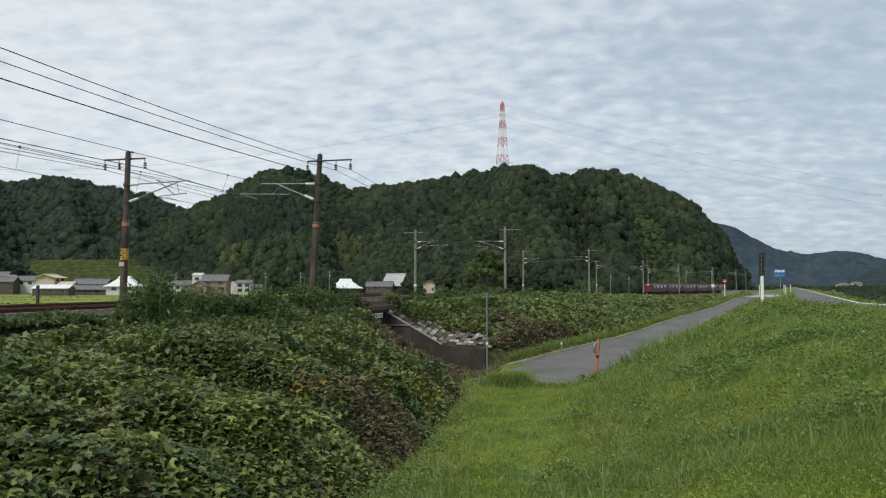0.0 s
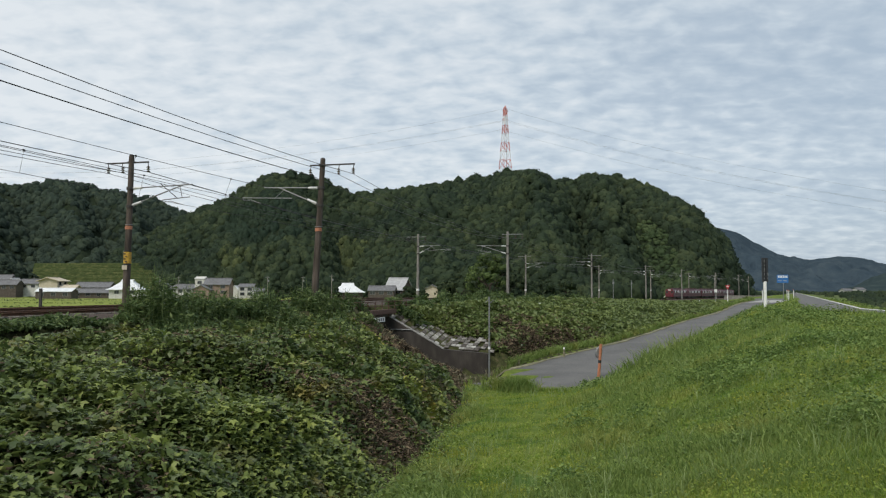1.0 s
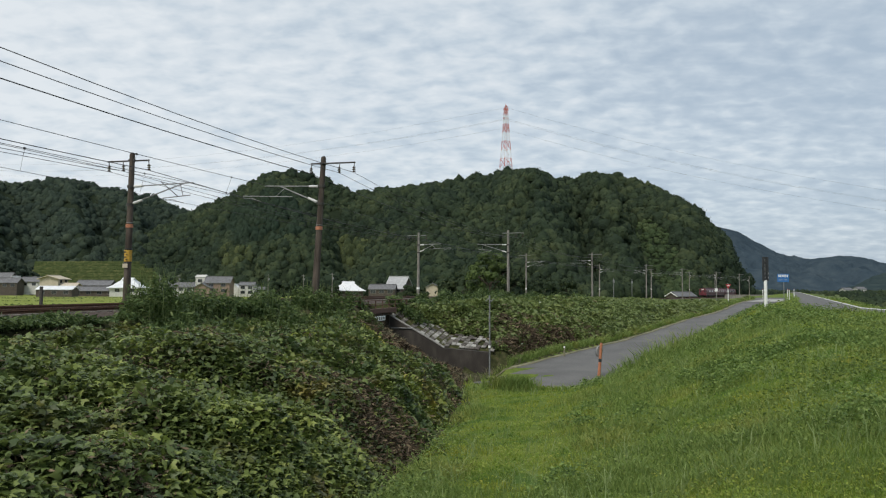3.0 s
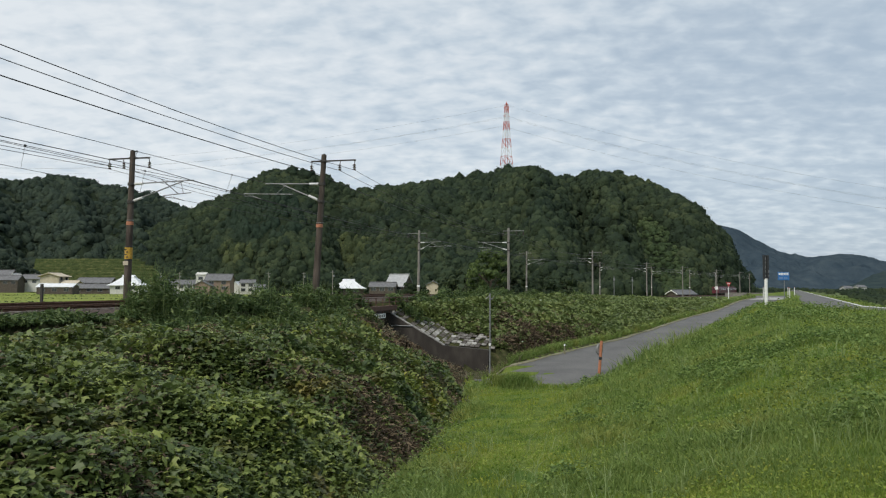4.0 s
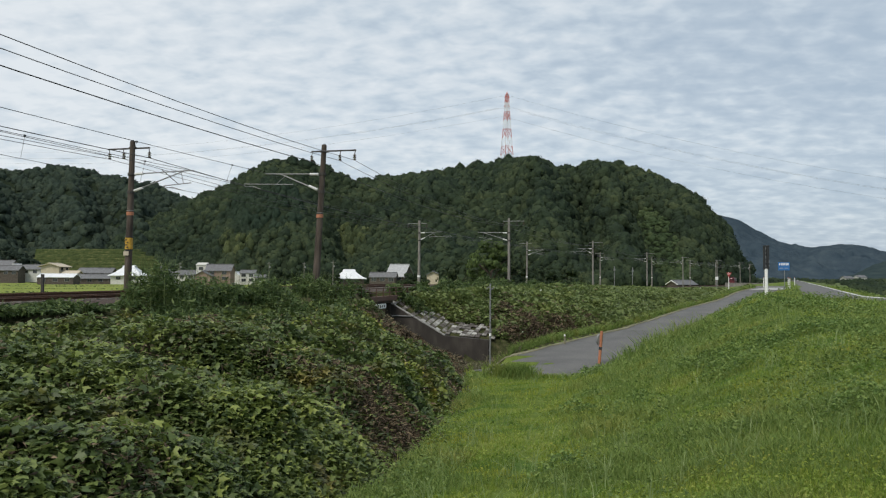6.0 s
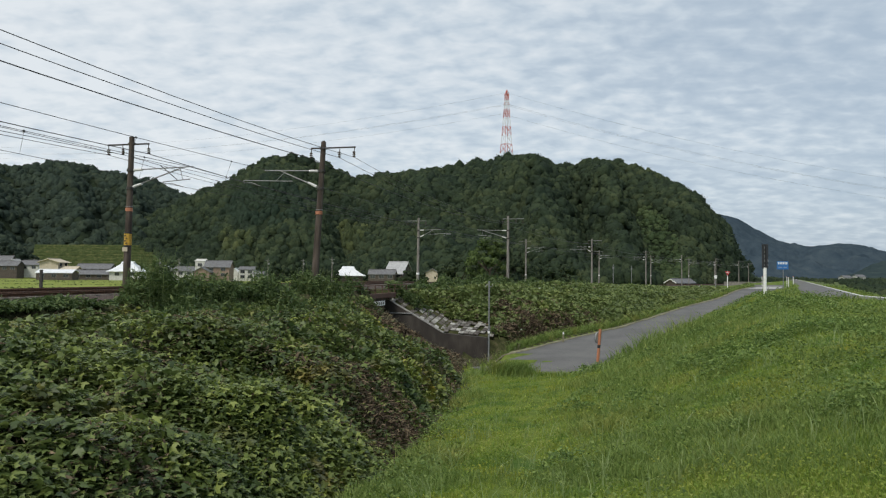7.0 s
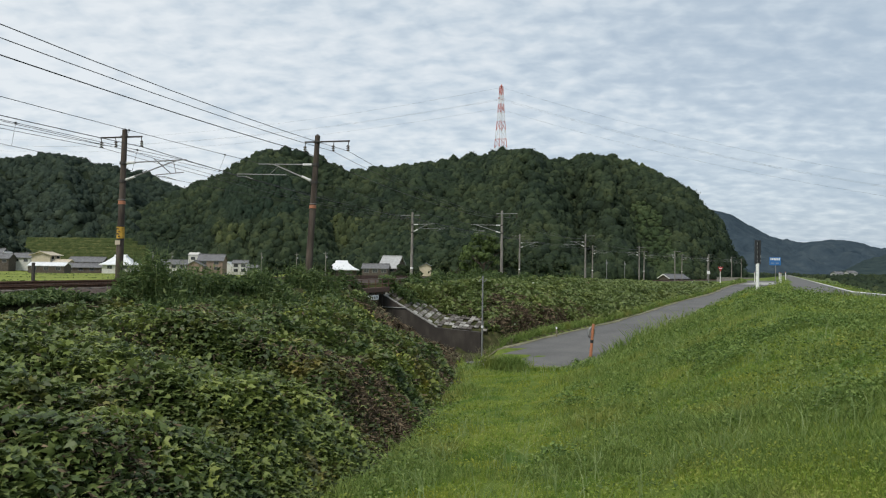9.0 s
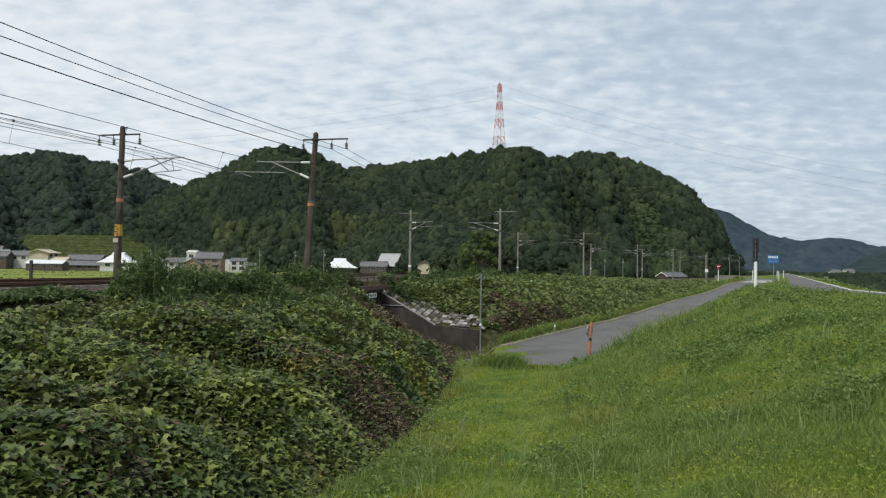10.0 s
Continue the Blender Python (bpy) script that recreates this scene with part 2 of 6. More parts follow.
M_LEVEEWEED = material("levee_weed_leaf", [(0.25, (0.085, 0.145, 0.036)), (0.5, (0.14, 0.22, 0.052)), (0.8, (0.24, 0.32, 0.09))], 0.8, rough=0.55, island=0.6, through_light=0.32, gloss=0.3)
M_SHOULDER = material("shoulder_weed_leaf", [(0.25, (0.045, 0.076, 0.026)), (0.5, (0.082, 0.13, 0.04)), (0.8, (0.16, 0.205, 0.07))], 0.8, rough=0.6, island=0.6, through_light=0.28, gloss=0.25)
M_REED = material("pale_reed_blade", [(0.2, (0.16, 0.235, 0.075)), (0.6, (0.24, 0.31, 0.12)), (0.9, (0.36, 0.41, 0.20))], 0.6, rough=0.5, island=0.6, through_light=0.35, gloss=0.3)
# hill floor coloured nearly black, as the shade between the crowns
M_SHADED_FLOOR = material("shade_dark_hill_floor", [(0.3, (0.014, 0.021, 0.012)), (0.6, (0.022, 0.032, 0.017))], 0.2, rough=0.95, gloss=0.05, bump=1.0, bump_scale=0.4)
M_CANOPY = material("woodland_canopy", [(0.30, (0.026, 0.041, 0.026)), (0.42, (0.036, 0.055, 0.031)), (0.52, (0.047, 0.069, 0.036)), (0.66, (0.078, 0.100, 0.047))], 0.35, rough=0.85, island=0.26, through_light=0.3, gloss=0.15, big=0.40, big_scale=0.03, bump=1.0, bump_scale=1.1, big_stops=[(0.013, 0.47, 0.62, (0.74, 0.80, 0.88))])
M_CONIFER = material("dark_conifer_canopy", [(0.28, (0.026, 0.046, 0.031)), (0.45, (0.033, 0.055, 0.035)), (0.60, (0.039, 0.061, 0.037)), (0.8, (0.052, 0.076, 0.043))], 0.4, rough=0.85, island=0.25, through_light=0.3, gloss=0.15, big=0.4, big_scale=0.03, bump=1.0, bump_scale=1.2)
# canopy colour turned paler and bluer to stand for haze on the west hill
M_WEST = material("haze_blue_canopy", [(0.30, (0.032, 0.050, 0.039)), (0.45, (0.043, 0.064, 0.047)), (0.58, (0.054, 0.077, 0.052)), (0.75, (0.080, 0.102, 0.063))], 0.3, rough=0.85, island=0.28, through_light=0.3, gloss=0.15, big=0.40, big_scale=0.03, bump=1.0, bump_scale=0.9)
M_SCRUB = material("hillside_scrub_leaf", [(0.25, (0.036, 0.060, 0.027)), (0.5, (0.054, 0.083, 0.034)), (0.8, (0.085, 0.115, 0.048))], 0.5, rough=0.7, island=0.4, through_light=0.2, gloss=0.15, bump=0.8, bump_scale=1.5, big=0.2, big_scale=0.06)
M_TERRACE = material("terrace_bank_grass", [(0.3, (0.028, 0.042, 0.014)), (0.5, (0.05, 0.066, 0.022)), (0.7, (0.095, 0.10, 0.038))], 0.6, rough=0.95, gloss=0.1, bump=0.6, bump_scale=3)
M_STUBBLE = material("terrace_crop", [(0.35, (0.12, 0.128, 0.045)), (0.5, (0.19, 0.185, 0.07)), (0.65, (0.28, 0.245, 0.105))], 0.5, rough=0.95, gloss=0.1, big=0.5, big_scale=0.05, bump=0.6, bump_scale=3)
M_CANOPY_PALE = material("bamboo_grove_leaf", [(0.30, (0.042, 0.060, 0.028)), (0.5, (0.070, 0.092, 0.036)), (0.7, (0.118, 0.138, 0.055))], 0.6, rough=0.7, island=0.35, through_light=0.25, gloss=0.15, bump=1.0, bump_scale=1.2, big=0.2, big_scale=0.1)
M_BUSH = material("bushy_tree_leaf", [(0.25, (0.048, 0.076, 0.026)), (0.5, (0.074, 0.112, 0.034)), (0.8, (0.12, 0.165, 0.052))], 0.5, rough=0.65, island=0.55, through_light=0.25, gloss=0.2)
# yellow-green kudzu leaf, its colour brightened to offset shade in the bank's hollows
M_KUDZU_BRIGHT = material("brightened_kudzu_leaf", [(0.22, (0.085, 0.12, 0.03)), (0.5, (0.16, 0.21, 0.045)), (0.8, (0.30, 0.345, 0.09))], 0.7, rough=0.5, island=0.6, through_light=0.32, gloss=0.4)
# aerial haze of the far hills is mixed into these forest colours
M_FARHILL_HAZE = material("haze_blue_forest", [(0.3, (0.036, 0.054, 0.07)), (0.55, (0.047, 0.066, 0.081)), (0.75, (0.062, 0.082, 0.094))], 0.03, rough=1.0, gloss=0.0, bump=0.6, bump_scale=0.04)
M_EASTHILL_HAZE = material("hazed_valley_forest", [(0.3, (0.030, 0.046, 0.050)), (0.55, (0.040, 0.057, 0.058)), (0.75, (0.054, 0.072, 0.068))], 0.04, rough=1.0, gloss=0.0, bump=0.6, bump_scale=0.06)
M_PALELEAF = material("pale_leaf_underside", [(0.3, (0.28, 0.34, 0.24)), (0.7, (0.50, 0.54, 0.43))], 3, rough=0.7, island=0.4)
M_BARK = material("bark", [(0.3, (0.03, 0.022, 0.016)), (0.7, (0.08, 0.062, 0.045))], 6, rough=0.95, bump=0.6, bump_scale=20)


# ------------------------------------------------------------------ mesh helpers
def mesh_arrays(name, verts, quads, mats, face_mat=None, smooth=False):
    """A mesh from an (n, 3) array and an (m, 4) or (m, 3) array of indices."""
    me = bpy.data.meshes.new(name)
    verts, quads = np.asarray(verts, np.float32), np.asarray(quads, np.int32)
    k = quads.shape[1]
    me.vertices.add(len(verts))
    me.vertices.foreach_set("co", verts.ravel())
    me.loops.add(quads.size)
    me.loops.foreach_set("vertex_index", quads.ravel())
    me.polygons.add(len(quads))
    me.polygons.foreach_set("loop_start", np.arange(0, quads.size, k, dtype=np.int32))
    if face_mat is not None:
        me.polygons.foreach_set("material_index", np.asarray(face_mat, np.int32))
    if smooth:
        me.polygons.foreach_set("use_smooth", np.ones(len(quads), bool))
    for m in mats:
        me.materials.append(m)
    me.update(calc_edges=True)
    return me


def part(name, bm, mat, parent, label="", smooth=False):
    """Links a bmesh as one mesh object under a thing or a part."""
    me = bpy.data.meshes.new(name)
    if smooth:
        for f in bm.faces:
            f.smooth = True
    bm.to_mesh(me)
    bm.free()
    me.materials.append(mat)
    ob = new(name, me)
    ob.parent = parent
    return tagged(ob, label)


def thing(name, m, label, category, group="", kind=""):
    ob = new(name)
    ob.empty_display_size = 0.3
    ob.matrix_basis = m
    return tagged(ob, label, category, group, kind)


def box(size, at=(0, 0, 0), turn=(0, 0, 0), bevel=0.0, bm=None):
    bm = bm or bmesh.new()
    m = pose(*at, *turn) @ Matrix.Diagonal((*size, 1))
    made = bmesh.ops.create_cube(bm, size=1.0, matrix=m)["verts"]
    if bevel:
        edges = list({e for v in made for e in v.link_edges})
        bmesh.ops.bevel(bm, geom=edges, offset=bevel, segments=2, affect="EDGES", profile=0.5)
    return bm


def rod(a, b, r1, r2=None, sides=8, bm=None):
    """A tapered round bar from a to b."""
    bm = bm or bmesh.new()
    a, b = Vector(a), Vector(b)
    d = b - a
    m = Matrix.Translation((a + b) / 2) @ d.to_track_quat("Z", "Y").to_matrix().to_4x4()
    bmesh.ops.create_cone(bm, cap_ends=True, segments=sides, radius1=r1, radius2=r1 if r2 is None else r2, depth=d.length, matrix=m)
    return bm


def tube(points, r, sides=5, bm=None):
    """A thin round tube along a line of points."""
    bm = bm or bmesh.new()
    rings = []
    pts = [Vector(p) for p in points]
    for i, p in enumerate(pts):
        d = (pts[min(i + 1, len(pts) - 1)] - pts[max(i - 1, 0)]).normalized()
        side = d.cross(Vector((0, 0, 1)))
        side = side.normalized() if side.length > 1e-4 else Vector((1, 0, 0))
        up_ = side.cross(d)
        rings.append([bm.verts.new(p + r * (math.cos(a) * side + math.sin(a) * up_)) for a in (2 * math.pi * k / sides for k in range(sides))])
    for r0, r1 in zip(rings, rings[1:]):
        for k in range(sides):
            bm.faces.new((r0[k], r0[(k + 1) % sides], r1[(k + 1) % sides], r1[k]))
    return bm


def prism(outline, depth, bm=None):
    """An outline in x and z, given as points, drawn out along y by depth about 0."""
    bm = bm or bmesh.new()
    f = [bm.verts.new((x, -depth / 2, z)) for x, z in outline]
    b = [bm.verts.new((x, depth / 2, z)) for x, z in outline]
    bm.faces.new(f)
    bm.faces.new(b[::-1])
    for i in range(len(f)):
        j = (i + 1) % len(f)
        bm.faces.new((f[j], f[i], b[i], b[j]))
    bmesh.ops.recalc_face_normals(bm, faces=bm.faces[:])
    return bm


rng = np.random.default_rng(7)


def value_noise(x, y, size, seed=0):
    """Smooth noise from 0 to 1 with lumps of about that size."""
    x, y = np.asarray(x, float) / size, np.asarray(y, float) / size
    ix, iy = np.floor(x).astype(np.int64), np.floor(y).astype(np.int64)
    fx, fy = x - ix, y - iy
    fx, fy = fx * fx * (3 - 2 * fx), fy * fy * (3 - 2 * fy)

    def h(a, b):
        v = np.sin((a * 127.1 + b * 311.7 + seed * 74.7) % 6283.1853) * 43758.5453
        return v - np.floor(v)

    return (h(ix, iy) * (1 - fx) + h(ix + 1, iy) * fx) * (1 - fy) + (h(ix, iy + 1) * (1 - fx) + h(ix + 1, iy + 1) * fx) * fy


# ------------------------------------------------------------------ lie of the land
# The double track: its middle line, as x over y, straight at first and then bending to the right.
_ty = np.arange(-200.0, 1200.0, 1.0)
_slope = np.interp(_ty, [-200, 70, 95, 122, 184, 216, 250, 300, 420, 700], [0.25, 0.25, 0.29, 0.357, 0.43, 0.50, 0.58, 0.64, 0.38, 0.38])
_tx = np.cumsum(_slope) - np.cumsum(_slope)[240] - 11.7
RAIL_Z = 4.25


def fall(y):
    """How far the line lies below its level at the underpass."""
    return np.interp(y, [70, 120, 160, 250, 420], [0.0, 0.6, 1.25, 2.25, 2.8])


def track_x(y):
    return np.interp(y, _ty, _tx)


def track_slope(y):
    return np.interp(y, _ty, _slope)


def track_at(y, offset, z):
    """A point at that distance to the right of the middle line, square to it."""
    s = float(track_slope(y))
    k = 1 / math.hypot(1, s)
    return Vector((float(track_x(y)) + offset * k, y - offset * s * k, z))


def lines(y):
    """The breaks of the cross-section at y: their x and z, from the fields on the left to the river flats on the right."""
    sec = np.sqrt(1 + track_slope(y) ** 2)
    cx = track_x(y)
    ys = [-60, 0, 8, 12, 20, 30, 37, 40, 45, 50, 58, 74, 85, 101, 115, 135]
    toe = np.interp(y, ys, [-7, -2.9, -1.6, -0.85, -0.15, 0.6, 0.9, 0.9, 2.0, 6.0, 11.7, 19.8, 26.0, 33.5, 40, 50])
    toe = np.where(y > 135, cx + 12 * sec + np.interp(y, [135, 200], [52 - float(track_x(135)) - 12 * 1.07, 2]), toe)
    toe_z = np.interp(y, ys + [200, 400], [3.1, 2.95, 2.3, 1.85, 1.2, 0.5, 0.1, 0.0, 0.0, 0.75, 1.0, 1.3, 1.6, 1.9, 2.0, 1.9, 1.6, 1.4])
    crest = np.interp(y, [-60, 0, 20, 40, 60, 75, 85, 101, 115, 135], [-16, 3.4, 9.5, 16.5, 24, 31, 37, 46, 53, 62])
    crest = np.where(y > 135, 5.9 + 0.445 * y - 4.0, crest)
    crest_z = np.interp(y, [-60, 0, 12, 25, 45, 60, 135], [3.5, 3.5, 3.5, 3.75, 3.7, 3.45, 3.55])
    p_l = np.interp(y, [37, 40, 43.5, 46, 50, 58, 74, 85, 101, 115, 135], [2.4, 1.2, 1.9, 4.2, 7.3, 13.2, 22.6, 29.8, 38.4, 46, 54])
    p_r = np.interp(y, [37, 40, 45, 50, 55, 58, 74, 85, 101, 115, 135], [6.5, 8.6, 11.0, 13.6, 16.4, 18.4, 27.3, 34.5, 43.4, 51, 59.5])
    p_z = np.interp(y, [37, 40, 45, 50, 58, 74, 85, 101, 115, 135], [0.1, 0.08, 0.3, 0.7, 1.12, 1.93, 2.49, 3.25, 3.5, 3.55])
    w = np.clip((y - 30) / 7, 0, 1)
    a_l, a_r = toe + 0.25 * (crest - toe), toe + 0.55 * (crest - toe)
    z_l, z_r = toe_z + 0.10 * (crest_z - toe_z), toe_z + 0.34 * (crest_z - toe_z)
    p_l, p_r = a_l + w * (p_l - a_l), a_r + w * (p_r - a_r)
    pz_l, pz_r = z_l + w * (p_z - z_l), z_r + w * (p_z - z_r)
    far = y > 135
    p_l, p_r = np.where(far, toe + 0.3 * (crest - toe), p_l), np.where(far, toe + 0.6 * (crest - toe), p_r)
    pz_l, pz_r = np.where(far, toe_z + 0.2 * (crest_z - toe_z), pz_l), np.where(far, toe_z + 0.7 * (crest_z - toe_z), pz_r)
    edge = np.maximum(np.where(y > 60, 5.9 + 0.445 * y, np.interp(y, [-20, 10, 30, 40, 50, 60], [60, 43, 34.5, 31.2, 30.0, 32.6])) + 0.6, crest + 5)
    one = np.ones_like(cx)
    xs = [cx - 10 * sec, cx - 6 * sec, cx + 6.1 * sec, toe, p_l, p_r, crest, edge, edge + 9]
    zs = [np.minimum(2.0 * one, 3.7 - fall(y)), 3.95 * one - fall(y), 3.95 * one - fall(y), np.minimum(toe_z, 3.9 - fall(y)), pz_l, pz_r, crest_z, 3.55 * one, 1.5 * one]
    xs = list(np.maximum.accumulate(np.array(xs), axis=0) + np.arange(9)[:, None] * 1e-3)
    return xs, zs


# The underpass: its frame on the track
UP_C = np.array([float(track_x(48.5)), 48.5])
UP_V = np.array([0.970, -0.2425])      # away from the track, to the right
UP_U = np.array([0.2425, 0.970])       # along the track


def up_point(o, s, z):
    p = UP_C + o * UP_V + s * UP_U
    return (float(p[0]), float(p[1]), z)


def kudzu_mound(x, y):
    return 0.90 * value_noise(x, y, 3.2, 1) + 0.66 * value_noise(x, y, 1.5, 2) + 0.30 * value_noise(x, y, 0.65, 3)


def ground_z(x, y, mounds=True):
    """Height of the ground at arrays x, y of one shape."""
    x, y = np.asarray(x, float), np.asarray(y, float)
    xs, zs = lines(y.ravel())
    q = x.ravel()
    z = np.where(q < xs[0], zs[0], zs[-1])
    zone = np.zeros(len(q), int)
    for i in range(8):
        t = (q - xs[i]) / (xs[i + 1] - xs[i])
        inside = (t >= 0) & (t < 1)
        zz = zs[i] + (zs[i + 1] - zs[i]) * t
        if i == 2:                      # right flank of the embankment bulges a little
            zz = zz + 0.22 * np.sin(np.pi * np.clip(t, 0, 1)) * np.clip((60 - q) / 60, 0, 1)
        z = np.where(inside, zz, z)
        zone = np.where(inside, i + 1, zone)
    zone = np.where(q >= xs[8], 9, zone)
    if mounds:
        z = z + np.where(zone == 3, kudzu_mound(q, y.ravel()) * np.clip((q - xs[2]) / np.interp(y.ravel(), [25, 45], [6.5, 3.5]), 0, 1) * np.clip((xs[3] - q) / 1.2, 0, 1) * np.interp(y.ravel(), [50, 80], [1, 0.5]) - 0.52, 0)
        z = z + np.where((zone == 4) | (zone == 6), 0.16 * value_noise(q, y.ravel(), 1.7, 5) * np.clip((q - xs[3]), 0, 1), 0)
    # the cutting of the underpass
    rel = np.stack([q - UP_C[0], y.ravel() - UP_C[1]], 1)
    o, s = rel @ UP_V, rel @ UP_U
    behind = np.interp(o, [4.8, 5.45, 9.1, 12.0, 13.5, 16], [9, 3.32, 1.32, 1.05, 0.9, 9]) + (s - 2.9) * 0.32
    z = np.where((s >= 2.5) & (s < 12) & (o > 4.9) & (o < 16), np.minimum(z, behind), z)
    before = np.interp(o, [5.0, 6.0, 7.0, 9.2, 12, 14, 16], [9, 3.3, 2.3, 0.85, -0.3, -0.3, 0.2]) + (-2.4 - s) * 0.16
    z = np.where((s <= -2.2) & (s > -16) & (o > 5.5) & (o < 16), np.minimum(z, before), z)
    cut = (s > -2.4) & (s < 2.6) & (o > -12) & (o < 13.5)
    z = np.where(cut, np.minimum(z, -0.35 + np.clip(o - 9.5, 0, 4) * 0.06), z)
    return z.reshape(x.shape), zone.reshape(x.shape), cut.reshape(x.shape)


def steps(*runs):
    out = [runs[0][0]]
    for a, b, d in runs:
        out += list(np.arange(out[-1] + d, b + 1e-6, d))
    return np.array(out)


def widening(start, end, first, factor=1.25):
    out, d = [], first
    while abs(start) < abs(end):
        start += d if end > 0 else -d
        out.append(start)
        d *= factor
    return out


def build_ground():
    gx = np.array(widening(-40, -4200, 2.0)[::-1] + list(steps((-40, 55, 0.5), (55, 140, 1.0))) + widening(140, 4200, 2.0))
    gy = np.array(widening(-15, -1500, 3.0)[::-1] + list(steps((-15, 62, 0.5), (62, 140, 1.0), (140, 330, 2.5))) + widening(330, 4300, 6.0))
    X, Y = np.meshgrid(gx, gy)
    Z, zone, cut = ground_z(X, Y)
    nx, ny = len(gx), len(gy)
    idx = np.arange(nx * ny).reshape(ny, nx)
    quads = np.stack([idx[:-1, :-1], idx[:-1, 1:], idx[1:, 1:], idx[1:, :-1]], -1).reshape(-1, 4)
    zc = zone[:-1, :-1].ravel()
    far = (Y[:-1, :-1].ravel() > 450) | (np.abs(X[:-1, :-1].ravel()) > 450)
    bank = (zc == 3) & (Y[:-1, :-1].ravel() > 56)
    mat = np.select([far, bank, zc == 0, ((zc >= 1) & (zc <= 3)) | ((zc == 4) & (Y[:-1, :-1].ravel() > 45)), zc >= 9], [3, 4, 2, 0, 3], 1)
    me = mesh_arrays("ground", np.stack([X, Y, Z], -1).reshape(-1, 3), quads, [M_SOIL, M_TURF, M_FIELD, M_PLAIN, M_BANKSOIL], mat, True)
    tagged(new("ground", me), "grassy levee, weedy railway bank and rice fields", "ground", kind="structure")


build_ground()


def strip(name, ys, left, right, lift_by, mat, label, category, kind="structure", thick=0.0, parent=None):
    """A paved band between two lines x(y), draped over the land, with a drop at its edges."""
    verts, quads = [], []
    cols = 6
    for y, a, b in zip(ys, left, right):
        x = np.linspace(a, b, cols)
        z, _, _ = ground_z(x, np.full(cols, y), False)
        z = z + lift_by + 0.015 * np.sin(np.linspace(0, np.pi, cols))
        verts.append((a, y, z[0] - 0.12))
        verts += [(xx, y, zz) for xx, zz in zip(x, z)]
        verts.append((b, y, z[-1] - 0.12))
    w = cols + 2
    for i in range(len(ys) - 1):
        for k in range(w - 1):
            quads.append((i * w + k, i * w + k + 1, (i + 1) * w + k + 1, (i + 1) * w + k))
    ob = new(name, mesh_arrays(name, np.array(verts), quads, [mat], smooth=True))
    if parent:
        ob.parent = parent
        return ob
    return tagged(ob, label, category, kind=kind)


def build_roads():
    ys = np.arange(37.3, 136.0, 0.75)
    xs, _ = lines(ys)
    wob = 0.18 * (value_noise(ys, ys * 0, 1.3, 9) - 0.5)
    strip("path", ys, xs[4] + 0.25 + wob, xs[5] + 0.05 - wob, 0.035, M_ASPHALT, "narrow worn grey asphalt lane climbing to the levee", "road")
    ye = np.arange(44.0, 112.0, 0.75)
    xe, _ = lines(ye)
    strip("verge", ye, xe[4] - 0.10 + 0.35 * value_noise(ye, ye, 2.0, 4), xe[4] + 0.22 + 0.4 * value_noise(ye, ye, 1.1, 6), 0.075, M_VERGE, "dry straw-coloured strip of verge beside the lane", "verge")
    yr = np.concatenate([np.arange(-20, 140, 2.0), np.arange(140, 700, 10.0)])
    right = np.where(yr > 60, 5.9 + 0.445 * yr, np.interp(yr, [-20, 10, 30, 40, 50, 60], [60, 43, 34.5, 31.2, 30.0, 32.6]))
    left = np.where(yr > 60, right - 4.6, np.interp(yr, [-20, 10, 30, 40, 50, 60], [55, 38, 29.6, 26.8, 26.4, 28.0]))
    strip("road", yr, left, right, 0.06, M_ASPHALT, "grey asphalt road along the levee top", "road")
    yp = np.arange(103.0, 114.0, 0.75)
    xp, _ = lines(yp)
    strip("pad", yp, xp[4] + 0.6 + (yp - 103) * 0.1, xp[5] + 0.4, 0.09, M_PAD, "pale concrete pad at the head of the lane", "pavement")
    strip("road_line", yr, right - 0.32, right - 0.14, 0.085, M_LINE, "worn white edge line on the levee road", "road marking")


build_roads()


